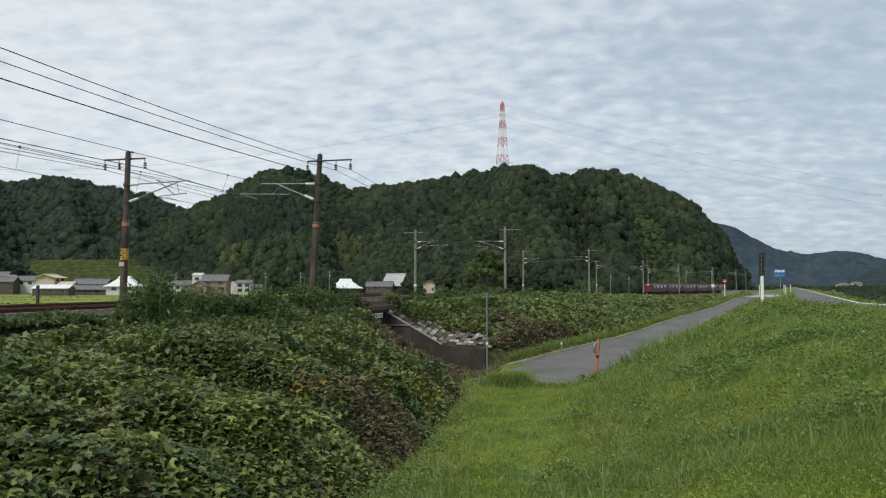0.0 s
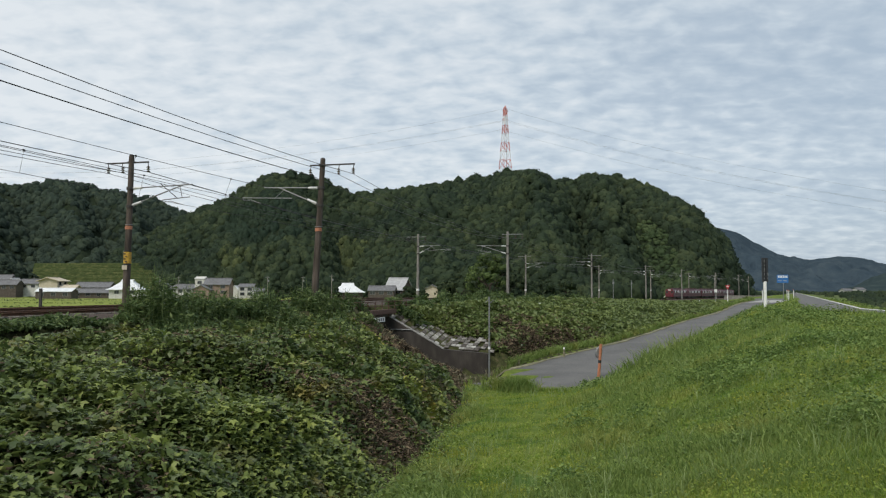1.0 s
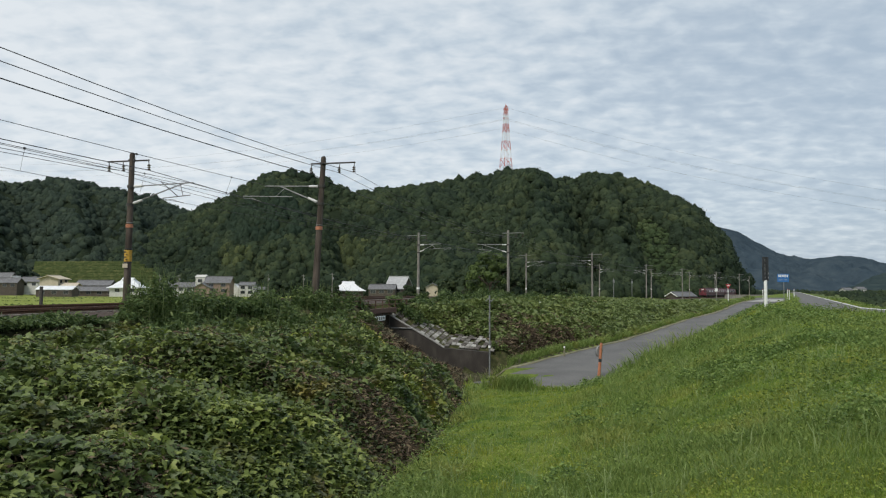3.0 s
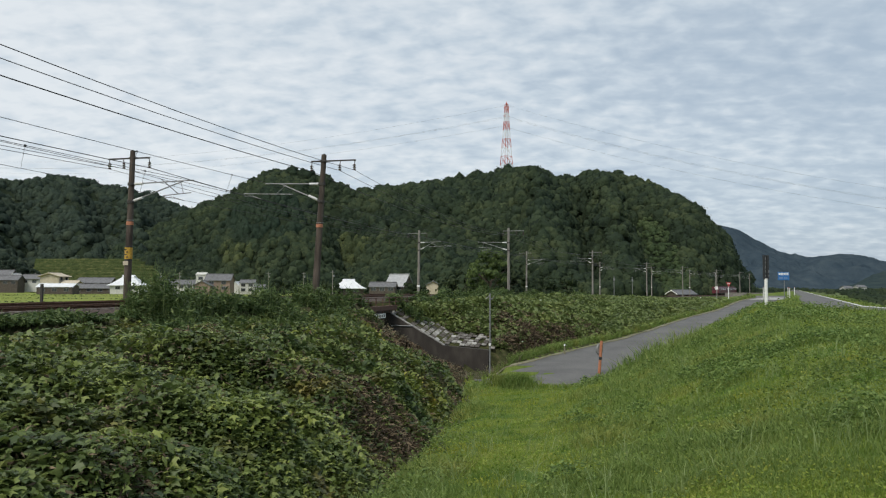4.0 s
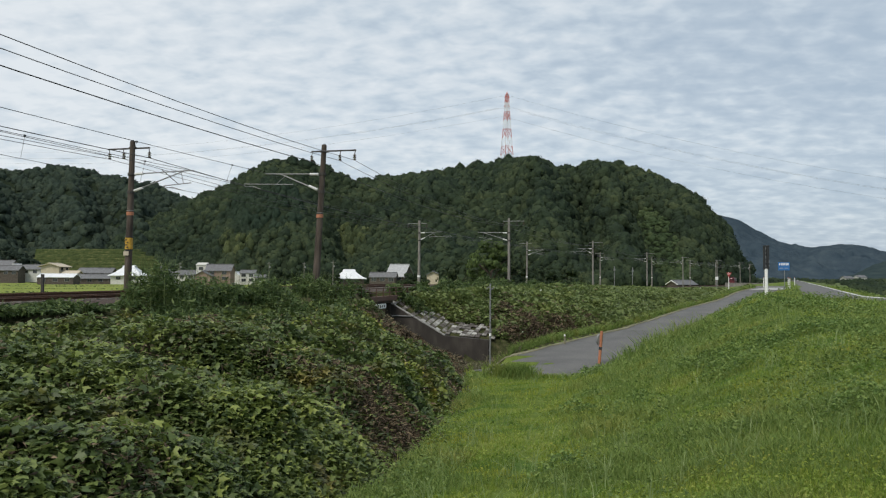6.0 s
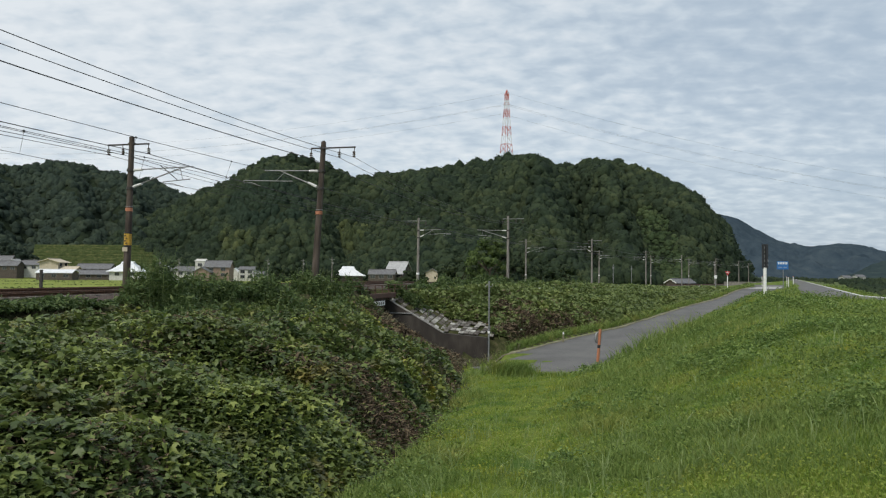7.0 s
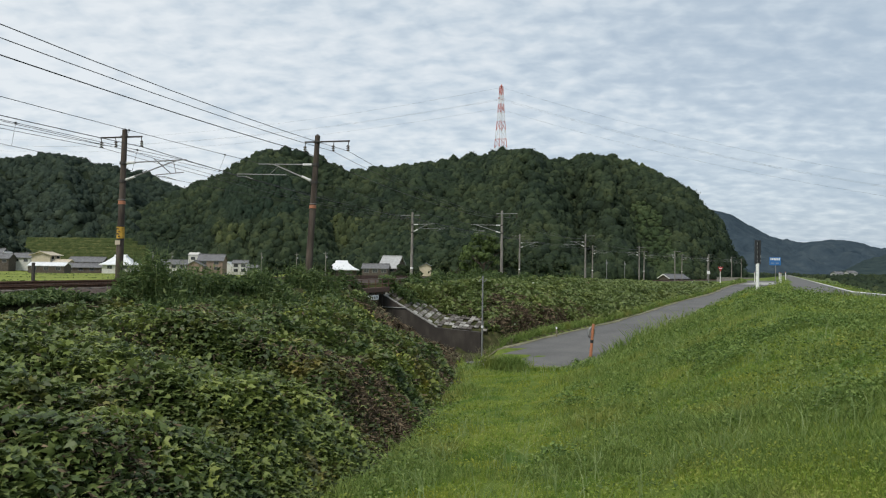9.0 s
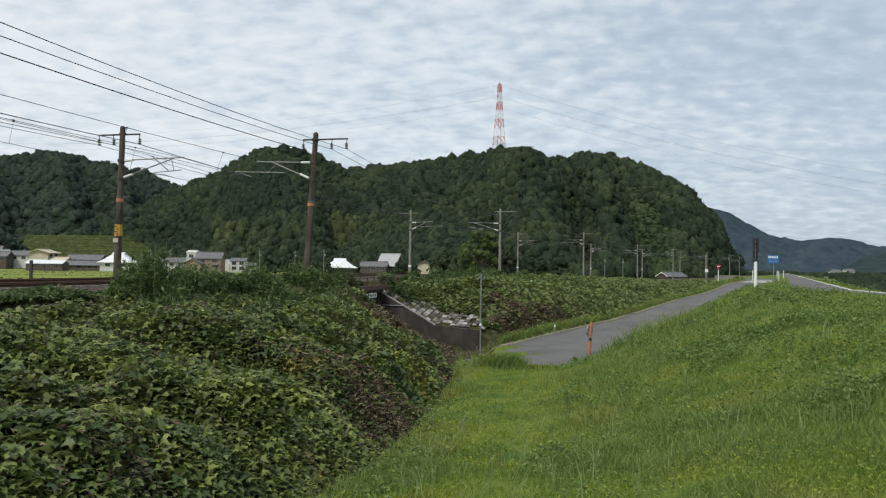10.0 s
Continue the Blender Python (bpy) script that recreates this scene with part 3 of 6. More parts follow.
# ------------------------------------------------------------------ hills
def hill(name, ridge, base_y, back, mat, label, kind="structure", rough=5.0, power=0.92, rows_n=30, cols_n=160, spurs=None, jag=0.0):
    """A hillside between its foot, at depth base_y(bearing), and its ridge line; the land falls again behind."""
    r = np.array(ridge, float)
    b = r[:, 0] / r[:, 1]
    bb = np.linspace(b[0], b[-1], cols_n)
    ry, rz = np.interp(bb, b, r[:, 1]), np.interp(bb, b, r[:, 2])
    rz = np.convolve(np.pad(rz, 1, "edge"), np.ones(3) / 3, "valid")
    rz = rz + jag * (value_noise(bb * 2400, bb * 0, 26, 14) + 0.6 * value_noise(bb * 2400, bb * 0, 11, 15) - 0.8)
    fy = base_y(bb)
    t = np.concatenate([np.linspace(0, 1, rows_n), np.linspace(1.08, 1 + back, 8)])
    T, B = np.meshgrid(t, bb, indexing="ij")
    Y = fy + (ry - fy) * T
    X = B * Y
    up_ = np.clip(T, 0, 1) ** power
    Z = 1.5 + (rz - 1.5) * np.where(T <= 1, up_, 1 - 0.9 * (T - 1) / back)
    fade = np.clip(T * 4, 0, 1) * np.clip((1 - T) * 2.0, 0, 1)
    Z = Z + rough * ((value_noise(X, Y, 45, 3) - 0.5) * 2 + 0.8 * (value_noise(X, Y, 110, 8) - 0.6) * 2) * fade
    if spurs:                           # ridges and hollows that run down the face
        Tc = np.clip(T, 0, 1)
        bend = B + 0.045 * (Tc - 0.45) + 0.02 * (value_noise(X, Y, 60, 12) - 0.5)
        Z = Z + np.interp(bend, [q[0] for q in spurs], [q[1] for q in spurs]) * Tc * (1 - Tc) ** 1.3 / 0.207
    n, m = T.shape
    idx = np.arange(n * m).reshape(n, m)
    quads = np.stack([idx[:-1, :-1], idx[:-1, 1:], idx[1:, 1:], idx[1:, :-1]], -1).reshape(-1, 4)
    ob = new(name, mesh_arrays(name, np.stack([X, Y, Z], -1).reshape(-1, 3), quads, [mat], smooth=True))
    tagged(ob, label, "hill", kind=kind)
    return X, Y, Z, T


RIDGE_WEST = [(-640, 760, 98), (-516.8, 760, 104.7), (-483, 760, 111), (-448.9, 760, 110.6), (-437.4, 760, 105.5), (-414.8, 760, 109), (-397.8, 760, 109.6), (-363.8, 760, 107.5), (-349.5, 760, 105.3),
              (-326.8, 760, 100.2), (-306.9, 760, 96.3), (-284.1, 760, 90.7), (-267, 760, 81.2), (-252.8, 760, 75.6), (-227.1, 760, 62.1), (-198.7, 760, 42.5)]
RIDGE_MAIN = [(-330, 651, 9), (-300, 640, 18), (-270.8, 633, 31), (-253.6, 630, 42.8), (-234.1, 627, 53.4), (-207.3, 623, 62.8), (-190.5, 621, 70.5), (-171.4, 618, 79.9), (-157.2, 616, 89.3),
              (-147.8, 614, 94.2), (-138.4, 613, 97.2), (-124.3, 610, 98.2), (-109.4, 604, 95), (-89.9, 594, 86.9), (-73.3, 585, 78.7), (-61.8, 579, 76.2), (-43.9, 569, 75.4), (-30.9, 562, 76.6),
              (-14.1, 555, 78.3), (6.4, 548, 81.4), (22.3, 542, 84.2), (41.8, 534, 85.1), (60.6, 526, 83.9), (75, 518, 79.3), (85.5, 512, 78), (95.8, 506, 79.4), (118.6, 492, 76.2), (124.8, 488, 72.8),
              (130.8, 484, 68.2), (139.6, 478, 61.4), (148.1, 471, 54.8), (153.6, 467, 49.6), (158.9, 463, 42.6), (164.1, 459, 37.2), (167.7, 456, 31.2), (170.3, 455, 21.1), (171.9, 455, 12.7), (175.1, 455, 6.1), (178.4, 455, 2.7)]
RIDGE_FAR = [(560, 2400, 205), (718.3, 2400, 229), (815.2, 2400, 208), (876.7, 2400, 194), (911.8, 2400, 185), (964.3, 2400, 159), (1016.6, 2400, 129), (1069.1, 2400, 113), (1139.2, 2400, 101), (1192, 2400, 105),
             (1244.8, 2400, 114), (1297.4, 2400, 107), (1364, 2400, 90), (1490, 2400, 78), (1664, 2400, 70), (1900, 2400, 60)]
RIDGE_EAST = [(770, 1500, 3), (804.3, 1500, 17), (826.4, 1500, 28), (851.8, 1500, 38), (909.1, 1500, 49.5), (1018.5, 1500, 50), (1250, 1500, 60)]
SPURS_MAIN = [(-0.5, 0), (-0.42, 8), (-0.35, -10), (-0.28, 6), (-0.225, 15), (-0.18, 4), (-0.143, -20), (-0.09, -5), (-0.025, 14), (0.04, 0), (0.075, -7), (0.115, 16), (0.15, 2), (0.181, -22), (0.215, 8),
              (0.25, -16), (0.285, -2), (0.321, 10), (0.37, 0)]
SPURS_WEST = [(-0.7, 0), (-0.6, 14), (-0.55, -14), (-0.49, 16), (-0.45, -12), (-0.41, 8), (-0.37, -14), (-0.33, 6), (-0.26, 0)]
# the floor of both wooded hills has the crowns' shade in its colour
west = hill("hill_west", RIDGE_WEST, lambda b: np.full_like(b, 470.0), 0.5, M_SHADED_FLOOR, "dark wooded hill behind the village", rough=6, spurs=SPURS_WEST)
main = hill("hill_main", RIDGE_MAIN, lambda b: np.interp(b, [-0.5, -0.3, 0.0, 0.2, 0.3, 0.4], [430, 400, 350, 300, 335, 400]), 0.5, M_SHADED_FLOOR, "steep wooded hill above the railway", rough=7, cols_n=300, spurs=SPURS_MAIN)
# both far hills carry their haze as bluish base colour
hill("hill_far", RIDGE_FAR, lambda b: np.full_like(b, 1750.0), 0.4, M_FARHILL_HAZE, "distant forested mountains coloured haze-blue across the valley", rough=22, cols_n=420, jag=5.0)
hill("hill_east", RIDGE_EAST, lambda b: np.full_like(b, 1150.0), 0.4, M_EASTHILL_HAZE, "low distant wooded spur in haze-tinted colour", rough=6, cols_n=260, jag=3.0)


# ------------------------------------------------------------------ leaf masses
def rotations(n, tilt, r=None):
    """n random frames: turned about z, then tilted by up to that many radians."""
    r = r or rng
    az, ti, ta = r.uniform(0, 2 * np.pi, n), np.abs(r.normal(0, tilt, n)), r.uniform(0, 2 * np.pi, n)
    nx, ny, nz = np.sin(ti) * np.cos(ta), np.sin(ti) * np.sin(ta), np.cos(ti)
    N = np.stack([nx, ny, nz], 1)
    A = np.stack([np.cos(az), np.sin(az), np.zeros(n)], 1)
    A -= N * np.sum(A * N, 1, keepdims=True)
    A /= np.linalg.norm(A, axis=1, keepdims=True) + 1e-9
    return A, np.cross(N, A), N


def leaf_quads(P, length, width, tilt, fold=0.12, r=None):
    """One folded, pointed leaf at each point."""
    n = len(P)
    A, B, N = rotations(n, tilt, r)
    L, W = length[:, None], width[:, None]
    v = np.stack([P - A * L * 0.5 - N * fold * L, P + B * W * 0.5 + N * fold * W * 0.6 - A * L * 0.1, P + A * L * 0.55 - N * fold * L * 1.5, P - B * W * 0.5 + N * fold * W * 0.6 - A * L * 0.1], 1)
    return v.reshape(-1, 3)


def lobed_leaves(P, size, tilt):
    """A three-lobed leaf at each point: eight corners and three faces that share them."""
    n = len(P)
    A, B, N = rotations(n, tilt)
    L = size[:, None]
    corner = [(0.0, -0.15, 0.06)]
    for deg, far_, up_ in ((-128, 0.42, 0.0), (-72, 0.82, -0.14), (-34, 0.46, 0.03), (0, 1.0, -0.2), (34, 0.46, 0.03), (72, 0.82, -0.14), (128, 0.42, 0.0)):
        corner.append((far_ * math.sin(radians(deg)), far_ * math.cos(radians(deg)), up_))
    v = np.stack([P + (B * x + A * y + N * z) * L for x, y, z in corner], 1)
    one = np.array([(0, 1, 2, 3), (0, 3, 4, 5), (0, 5, 6, 7)])
    q = (np.arange(n)[:, None, None] * 8 + one[None]).reshape(-1, 4)
    return v.reshape(-1, 3), q


def quad_mesh(name, v, mat, label, category, kind="stuff"):
    q = np.arange(len(v), dtype=np.int32).reshape(-1, 4)
    return tagged(new(name, mesh_arrays(name, v, q, [mat])), label, category, kind=kind)


def clump_template(seed, leaves=64, size=0.205):
    """A crown of unit radius: a lumpy core and leaf sprays over it, as quads."""
    r = np.random.default_rng(seed)
    n = leaves
    d = r.normal(0, 1, (n, 3))
    d[:, 2] = np.abs(d[:, 2]) * 1.0 - 0.25
    d /= np.linalg.norm(d, axis=1, keepdims=True)
    lump = 0.80 + 0.20 * np.sin(d[:, 0] * 4 + seed) * np.cos(d[:, 1] * 3.3 + seed * 2) + r.normal(0, 0.06, n)
    P = d * lump[:, None] * np.array([1, 1, 0.9])
    s = size * r.uniform(0.6, 1.4, n)
    up_ = d * 1.0 + r.normal(0, 0.30, (n, 3))
    up_ /= np.linalg.norm(up_, axis=1, keepdims=True)
    A = np.cross(up_, r.normal(0, 1, (n, 3)))
    A /= np.linalg.norm(A, axis=1, keepdims=True)
    B = np.cross(up_, A)
    s = s[:, None]
    leaf = np.stack([P - A * s, P + B * s * 0.8 + up_ * s * 0.25, P + A * s, P - B * s * 0.8 + up_ * s * 0.2], 1)
    # core: rings of quads
    rings, seg = 4, 8
    th = np.linspace(-0.35, np.pi / 2, rings + 1)
    ang = np.linspace(0, 2 * np.pi, seg + 1)
    core = []
    for i in range(rings):
        for k in range(seg):
            c = []
            for (a, b) in ((i, k), (i, k + 1), (i + 1, k + 1), (i + 1, k)):
                q = np.array([np.cos(th[a]) * np.cos(ang[b]), np.cos(th[a]) * np.sin(ang[b]), np.sin(th[a])])
                c.append(q * (0.74 + 0.18 * np.sin(q[0] * 4 + seed) * np.cos(q[1] * 3.3 + seed * 2)))
            core.append(c)
    return np.concatenate([leaf, np.array(core)], 0)


TEMPLATES = [clump_template(s, 64, 0.20) for s in range(6)]


def crown_template(seed, sprays=34, size=0.14):
    """A far tree crown of unit radius: a closed lumpy dome, and leaf sprays that break its surface."""
    r = np.random.default_rng(seed + 300)
    rings, seg = 4, 9
    th, ang = np.linspace(-0.45, np.pi / 2 - 0.12, rings + 1), np.arange(seg) * 2 * np.pi / seg

    def lump(d):
        return 0.86 + 0.15 * np.sin(d[..., 0] * 4.1 + seed) * np.cos(d[..., 1] * 3.7 + seed * 2) + 0.10 * np.sin(d[..., 2] * 6 + d[..., 0] * 5 + seed * 3)

    A, G = np.meshgrid(th, ang, indexing="ij")
    d = np.stack([np.cos(A) * np.cos(G), np.cos(A) * np.sin(G), np.sin(A)], -1)
    v = (d * lump(d)[..., None]).reshape(-1, 3)
    q = [(i * seg + k, i * seg + (k + 1) % seg, (i + 1) * seg + (k + 1) % seg, (i + 1) * seg + k) for i in range(rings) for k in range(seg)]
    q += [(rings * seg, rings * seg + 2, rings * seg + 5, rings * seg + 7)]
    e = r.normal(0, 1, (sprays, 3))
    e[:, 2] = np.abs(e[:, 2]) - 0.3
    e /= np.linalg.norm(e, axis=1, keepdims=True)
    P = e * (lump(e) + r.uniform(-0.02, 0.10, sprays))[:, None]
    up_ = e + r.normal(0, 0.42, (sprays, 3))
    up_ /= np.linalg.norm(up_, axis=1, keepdims=True)
    a = np.cross(up_, r.normal(0, 1, (sprays, 3)))
    a /= np.linalg.norm(a, axis=1, keepdims=True)
    b = np.cross(up_, a)
    z = (size * r.uniform(0.5, 1.4, sprays))[:, None]
    leaf = np.stack([P - a * z, P + b * z * 0.7 + up_ * z * 0.2, P + a * z, P - b * z * 0.7 + up_ * z * 0.2], 1).reshape(-1, 3)
    faces = np.concatenate([np.array(q), np.arange(4 * sprays).reshape(-1, 4) + len(v)])
    return np.concatenate([v, leaf]), faces


CROWNS = [crown_template(s) for s in range(8)]


def woods(name, P, R, mat, label, squash=1.0):
    """Many tree crowns at P with radii R, joined: far woods that nobody could count."""
    verts, faces, base = [], [], 0
    which = rng.integers(0, len(CROWNS), len(P))
    for w, (t, q) in enumerate(CROWNS):
        p, r_ = P[which == w], R[which == w]
        a = rng.uniform(0, 2 * np.pi, len(p))
        c, s = np.cos(a)[:, None], np.sin(a)[:, None]
        x, y = t[None, :, 0] * c - t[None, :, 1] * s, t[None, :, 0] * s + t[None, :, 1] * c
        z = np.broadcast_to(t[None, :, 2], x.shape) * squash * rng.uniform(0.85, 1.25, len(p))[:, None]
        v = np.stack([x, y, z], -1) * r_[:, None, None] + p[:, None, :]
        verts.append(v.reshape(-1, 3))
        faces.append((q[None] + (np.arange(len(p)) * len(t))[:, None, None] + base).reshape(-1, 4))
        base += len(p) * len(t)
    me = mesh_arrays(name, np.concatenate(verts), np.concatenate(faces), [mat], smooth=True)
    return tagged(new(name, me), label, "trees", kind="stuff")


def on_hill(surface, n, lo, hi):
    """n random places on a hillside between two heights of its face."""
    X, Y, Z, T = surface
    rows = np.where((T[:, 0] >= lo) & (T[:, 0] <= hi))[0]
    i = rng.uniform(rows[0], rows[-1] - 1e-3, n)
    j = rng.uniform(0, X.shape[1] - 1.001, n)
    i0, j0 = i.astype(int), j.astype(int)
    fi, fj = i - i0, j - j0
    g = lambda A: (A[i0, j0] * (1 - fi) + A[i0 + 1, j0] * fi) * (1 - fj) + (A[i0, j0 + 1] * (1 - fi) + A[i0 + 1, j0 + 1] * fi) * fj
    return np.stack([g(X), g(Y), g(Z)], 1)


def build_woods():
    P = on_hill(main, 6000, 0.0, 1.02)
    R = rng.uniform(1.9, 4.7, len(P)) * (0.7 + 0.7 * value_noise(P[:, 0], P[:, 1], 40, 2))
    b, zz = P[:, 0] / P[:, 1], P[:, 2]
    edge = 0.5 * value_noise(P[:, 0], P[:, 1], 25, 6)
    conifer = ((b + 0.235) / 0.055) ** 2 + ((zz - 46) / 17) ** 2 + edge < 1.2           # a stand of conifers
    bamboo = (((b + 0.125) / 0.020) ** 2 + ((zz - 27) / 10) ** 2 + edge < 1.2) | (((b + 0.275) / 0.022) ** 2 + ((zz - 21) / 6) ** 2 + edge < 1.2)
    drift = (b - 0.262) - (38 - zz) * 0.0011                                            # an open slope that runs down to the right
    scrub = ((drift / 0.026) ** 2 + ((zz - 20) / 24) ** 2 + edge < 1.25) & ~conifer
    rest = ~(conifer | bamboo | scrub)
    woods("hillside_scrub", P[scrub], R[scrub] * 0.5, M_SCRUB, "lighter green creeper-covered slope of the hill")
    S = on_hill(main, 7000, 0.0, 0.6)
    b, zz = S[:, 0] / S[:, 1], S[:, 2]
    near_scrub = (((b - 0.262) - (38 - zz) * 0.0011) / 0.03) ** 2 + ((zz - 20) / 26) ** 2 + 0.9 * value_noise(S[:, 0], S[:, 1], 14, 6) < 1.35
    S = S[near_scrub]
    woods("creeper_slope", S, rng.uniform(0.8, 1.9, len(S)), M_SCRUB, "low creepers and bushes on the open slope", 0.7)
    woods("hillside_woods", P[rest], R[rest], M_CANOPY, "dense dark green broadleaf woods on the hill")
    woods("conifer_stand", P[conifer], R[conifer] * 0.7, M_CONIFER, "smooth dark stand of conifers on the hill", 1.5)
    woods("bamboo_grove", P[bamboo] + np.array([0, 0, 1.5]), R[bamboo] * 0.8, M_CANOPY_PALE, "feathery yellow-green bamboo at the hill foot", 1.4)
    # west hill woods, with haze put into their bluish leaf colour
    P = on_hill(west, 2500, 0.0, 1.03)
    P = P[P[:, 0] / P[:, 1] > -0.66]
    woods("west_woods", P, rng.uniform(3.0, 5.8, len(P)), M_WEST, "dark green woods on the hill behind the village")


build_woods()


# ------------------------------------------------------------------ railway
def build_track():
    ys = np.concatenate([np.arange(-60, 60, 1.5), np.arange(60, 130, 3), np.arange(130, 420, 6.0)])
    for o in (-1.95, 1.95):
        prof = [(-2.1, 3.94), (-1.45, 4.12), (1.45, 4.12), (2.1, 3.94)]
        v, q = [], []
        for y in ys:
            v += [track_at(y, o + a, z - float(fall(y))) for a, z in prof]
        for i in range(len(ys) - 1):
            q += [(i * 4 + k, i * 4 + k + 1, i * 4 + 5 + k, i * 4 + 4 + k) for k in range(3)]
        bed = new("ballast_bed", mesh_arrays("ballast_bed", np.array(v), q, [M_BALLAST]))
        tagged(bed, "rust-stained ballast bed of the railway track", "ballast", kind="structure")
        line = thing("railway_track", Matrix(), "rusty railway track on sleepers", "track", "tracks of the line", "structure")
        for side in (-0.534, 0.534):
            sec = [(-0.06, 4.13), (-0.06, 4.15), (-0.012, 4.17), (-0.012, 4.22), (-0.034, 4.225), (-0.034, 4.26), (0.034, 4.26), (0.034, 4.225), (0.012, 4.22), (0.012, 4.17), (0.06, 4.15), (0.06, 4.13)]
            v, q = [], []
            for y in ys:
                v += [track_at(y, o + side + a, z - float(fall(y))) for a, z in sec]
            m = len(sec)
            for i in range(len(ys) - 1):
                q += [(i * m + k, i * m + (k + 1) % m, (i + 1) * m + (k + 1) % m, (i + 1) * m + k) for k in range(m)]
            ob = new("rail", mesh_arrays("rail", np.array(v), q, [M_RAIL]))
            ob.parent = line
        bm = box((2.1, 0.22, 0.14), bevel=0.02)
        me = bpy.data.meshes.new("sleeper")
        bm.to_mesh(me)
        bm.free()
        me.materials.append(M_SLEEPER)
        for y in np.arange(8, 78, 0.64):
            ob = new("sleeper", me)
            ob.parent = line
            p = track_at(y, o, 4.09 - float(fall(y)))
            ob.matrix_basis = Matrix.Translation(p) @ pose(0, 0, 0, 0, 0, -math.degrees(math.atan(float(track_slope(y)))))


build_track()


def catenary_pole(near, m, label, lean, hung, push):
    """A pole with its crossarm and cantilever; the track is on its +x side. hung: where its insulators hang. push: the steady arm pulls back towards the pole."""
    p = thing("catenary_pole", m, label, "railway pole", "poles along the line")
    mat = M_POLE if near else M_POLE_FAR
    top = 8.1
    dx = math.tan(radians(lean)) * top
    at_ = lambda z: dx * z / top
    part("pole", rod((0, 0, -0.4 if near else -2.2), (dx, 0, top), 0.20, 0.135, 14), mat, p)
    part("pole_cap", rod((dx, 0, top), (dx * 1.004, 0, top + 0.07), 0.12, 0.05, 12), M_DARKSTEEL, p)
    a, b = min(hung) - 0.05, max(hung) + 0.05
    arm = part("crossarm", box((b - a, 0.075, 0.075), (at_(7.75) + (a + b) / 2, 0.14, 7.75), bevel=0.008), M_DARKSTEEL if near else M_STEEL, p)
    part("arm_bracket", box((0.36, 0.22, 0.10), (at_(7.75), 0.03, 7.75), bevel=0.01), M_DARKSTEEL, arm)
    for x in hung:
        xx = x + at_(7.7)
        ins = part("insulator", rod((xx, 0.14, 7.72), (xx + 0.05, 0.14, 7.36), 0.022, sides=6), M_DARKSTEEL, p)
        for z in (7.50, 7.39, 7.28):
            part("porcelain_shed", rod((xx + 0.03, 0.14, z - 0.045), (xx + 0.03, 0.14, z + 0.03), 0.105, 0.04, 12), M_INSUL, ins)
    z1 = 6.55 if push else 6.36
    z2 = z1 - 0.95
    reach, foot = (3.0, 2.1) if push else (3.85, 3.25)
    part("top_tube", rod((at_(z1), -0.05, z1), (reach, -0.05, z1 + 0.10), 0.033, 0.03), M_STEEL, p, "galvanised cantilever tube")
    part("tube_insulator", rod((at_(z1) + 0.25, -0.05, z1), (at_(z1) + 0.75, -0.05, z1 + 0.015), 0.075, 0.065, 10), M_PORCELAIN, p)
    part("brace", rod((at_(z2), -0.05, z2), (foot, -0.05, z1 + 0.07), 0.036, 0.033), M_STEEL, p, "slanting cantilever brace")
    k = 0.95 / foot
    part("brace_insulator", rod((at_(z2) + 0.25, -0.05, z2 + 0.25 * k), (at_(z2) + 0.75, -0.05, z2 + 0.75 * k), 0.075, 0.065, 10), M_PORCELAIN, p)
    if push:
        part("registration_tube", rod((1.35, -0.05, z1 - 0.52), (4.3, -0.05, z1 - 0.42), 0.026), M_STEEL, p)
        part("hanger", rod((1.75, -0.05, z1 + 0.02), (2.35, -0.05, z1 - 0.48), 0.018), M_STEEL, p)
        part("steady_arm", tube([(4.3, -0.05, z1 - 0.42), (4.25, -0.05, z1 - 0.56), (3.8, -0.05, z1 - 0.55), (3.25, -0.05, z1 - 0.74)], 0.02), M_STEEL, p)
    else:
        part("registration_tube", rod((2.1, -0.05, z1 - 0.66), (3.7, -0.05, z1 - 0.54), 0.026), M_STEEL, p)
        part("hanger", rod((1.95, -0.05, z1 + 0.20), (2.95, -0.05, z1 - 0.58), 0.022), M_DARKSTEEL, p)
        part("drop_bar", rod((3.1, -0.05, z1 + 0.05), (3.25, -0.05, z1 - 0.56), 0.018), M_STEEL, p)
        part("steady_arm", tube([(2.1, -0.05, z1 - 0.66), (2.16, -0.05, z1 - 0.78), (2.6, -0.05, z1 - 0.74), (3.3, -0.05, z1 - 0.94)], 0.02), M_STEEL, p)
    for z in (z1, z2):
        part("clamp", rod((at_(z), 0, z - 0.07), (at_(z), 0, z + 0.07), 0.195, sides=14), M_DARKSTEEL, p)
    if near:
        part("reflective_band", rod((at_(4.28), 0, 4.20), (at_(4.28), 0, 4.38), 0.186, 0.184, 16), M_ORANGE, p, "faded orange reflective band")
        part("band_strap", rod((at_(4.5), 0, 4.44), (at_(4.5), 0, 4.47), 0.188, 0.187, 16), M_STEEL, p)
    return p


PAIRS = [-13.0, 40.6, 94.8, 151.0, 216.0, 259.0, 302.0, 345.0, 388.0]
SET_OUT = {(1, -1): (-16.70, 40.1), (1, 1): (-7.05, 41.1), (2, -1): (-3.5, 96.9), (2, 1): (7.5, 92.2), (3, -1): (16.0, 153.3),
           (3, 1): (28.3, 148.5), (4, -1): (43.2, 216.2), (4, 1): (56.4, 216.2)}


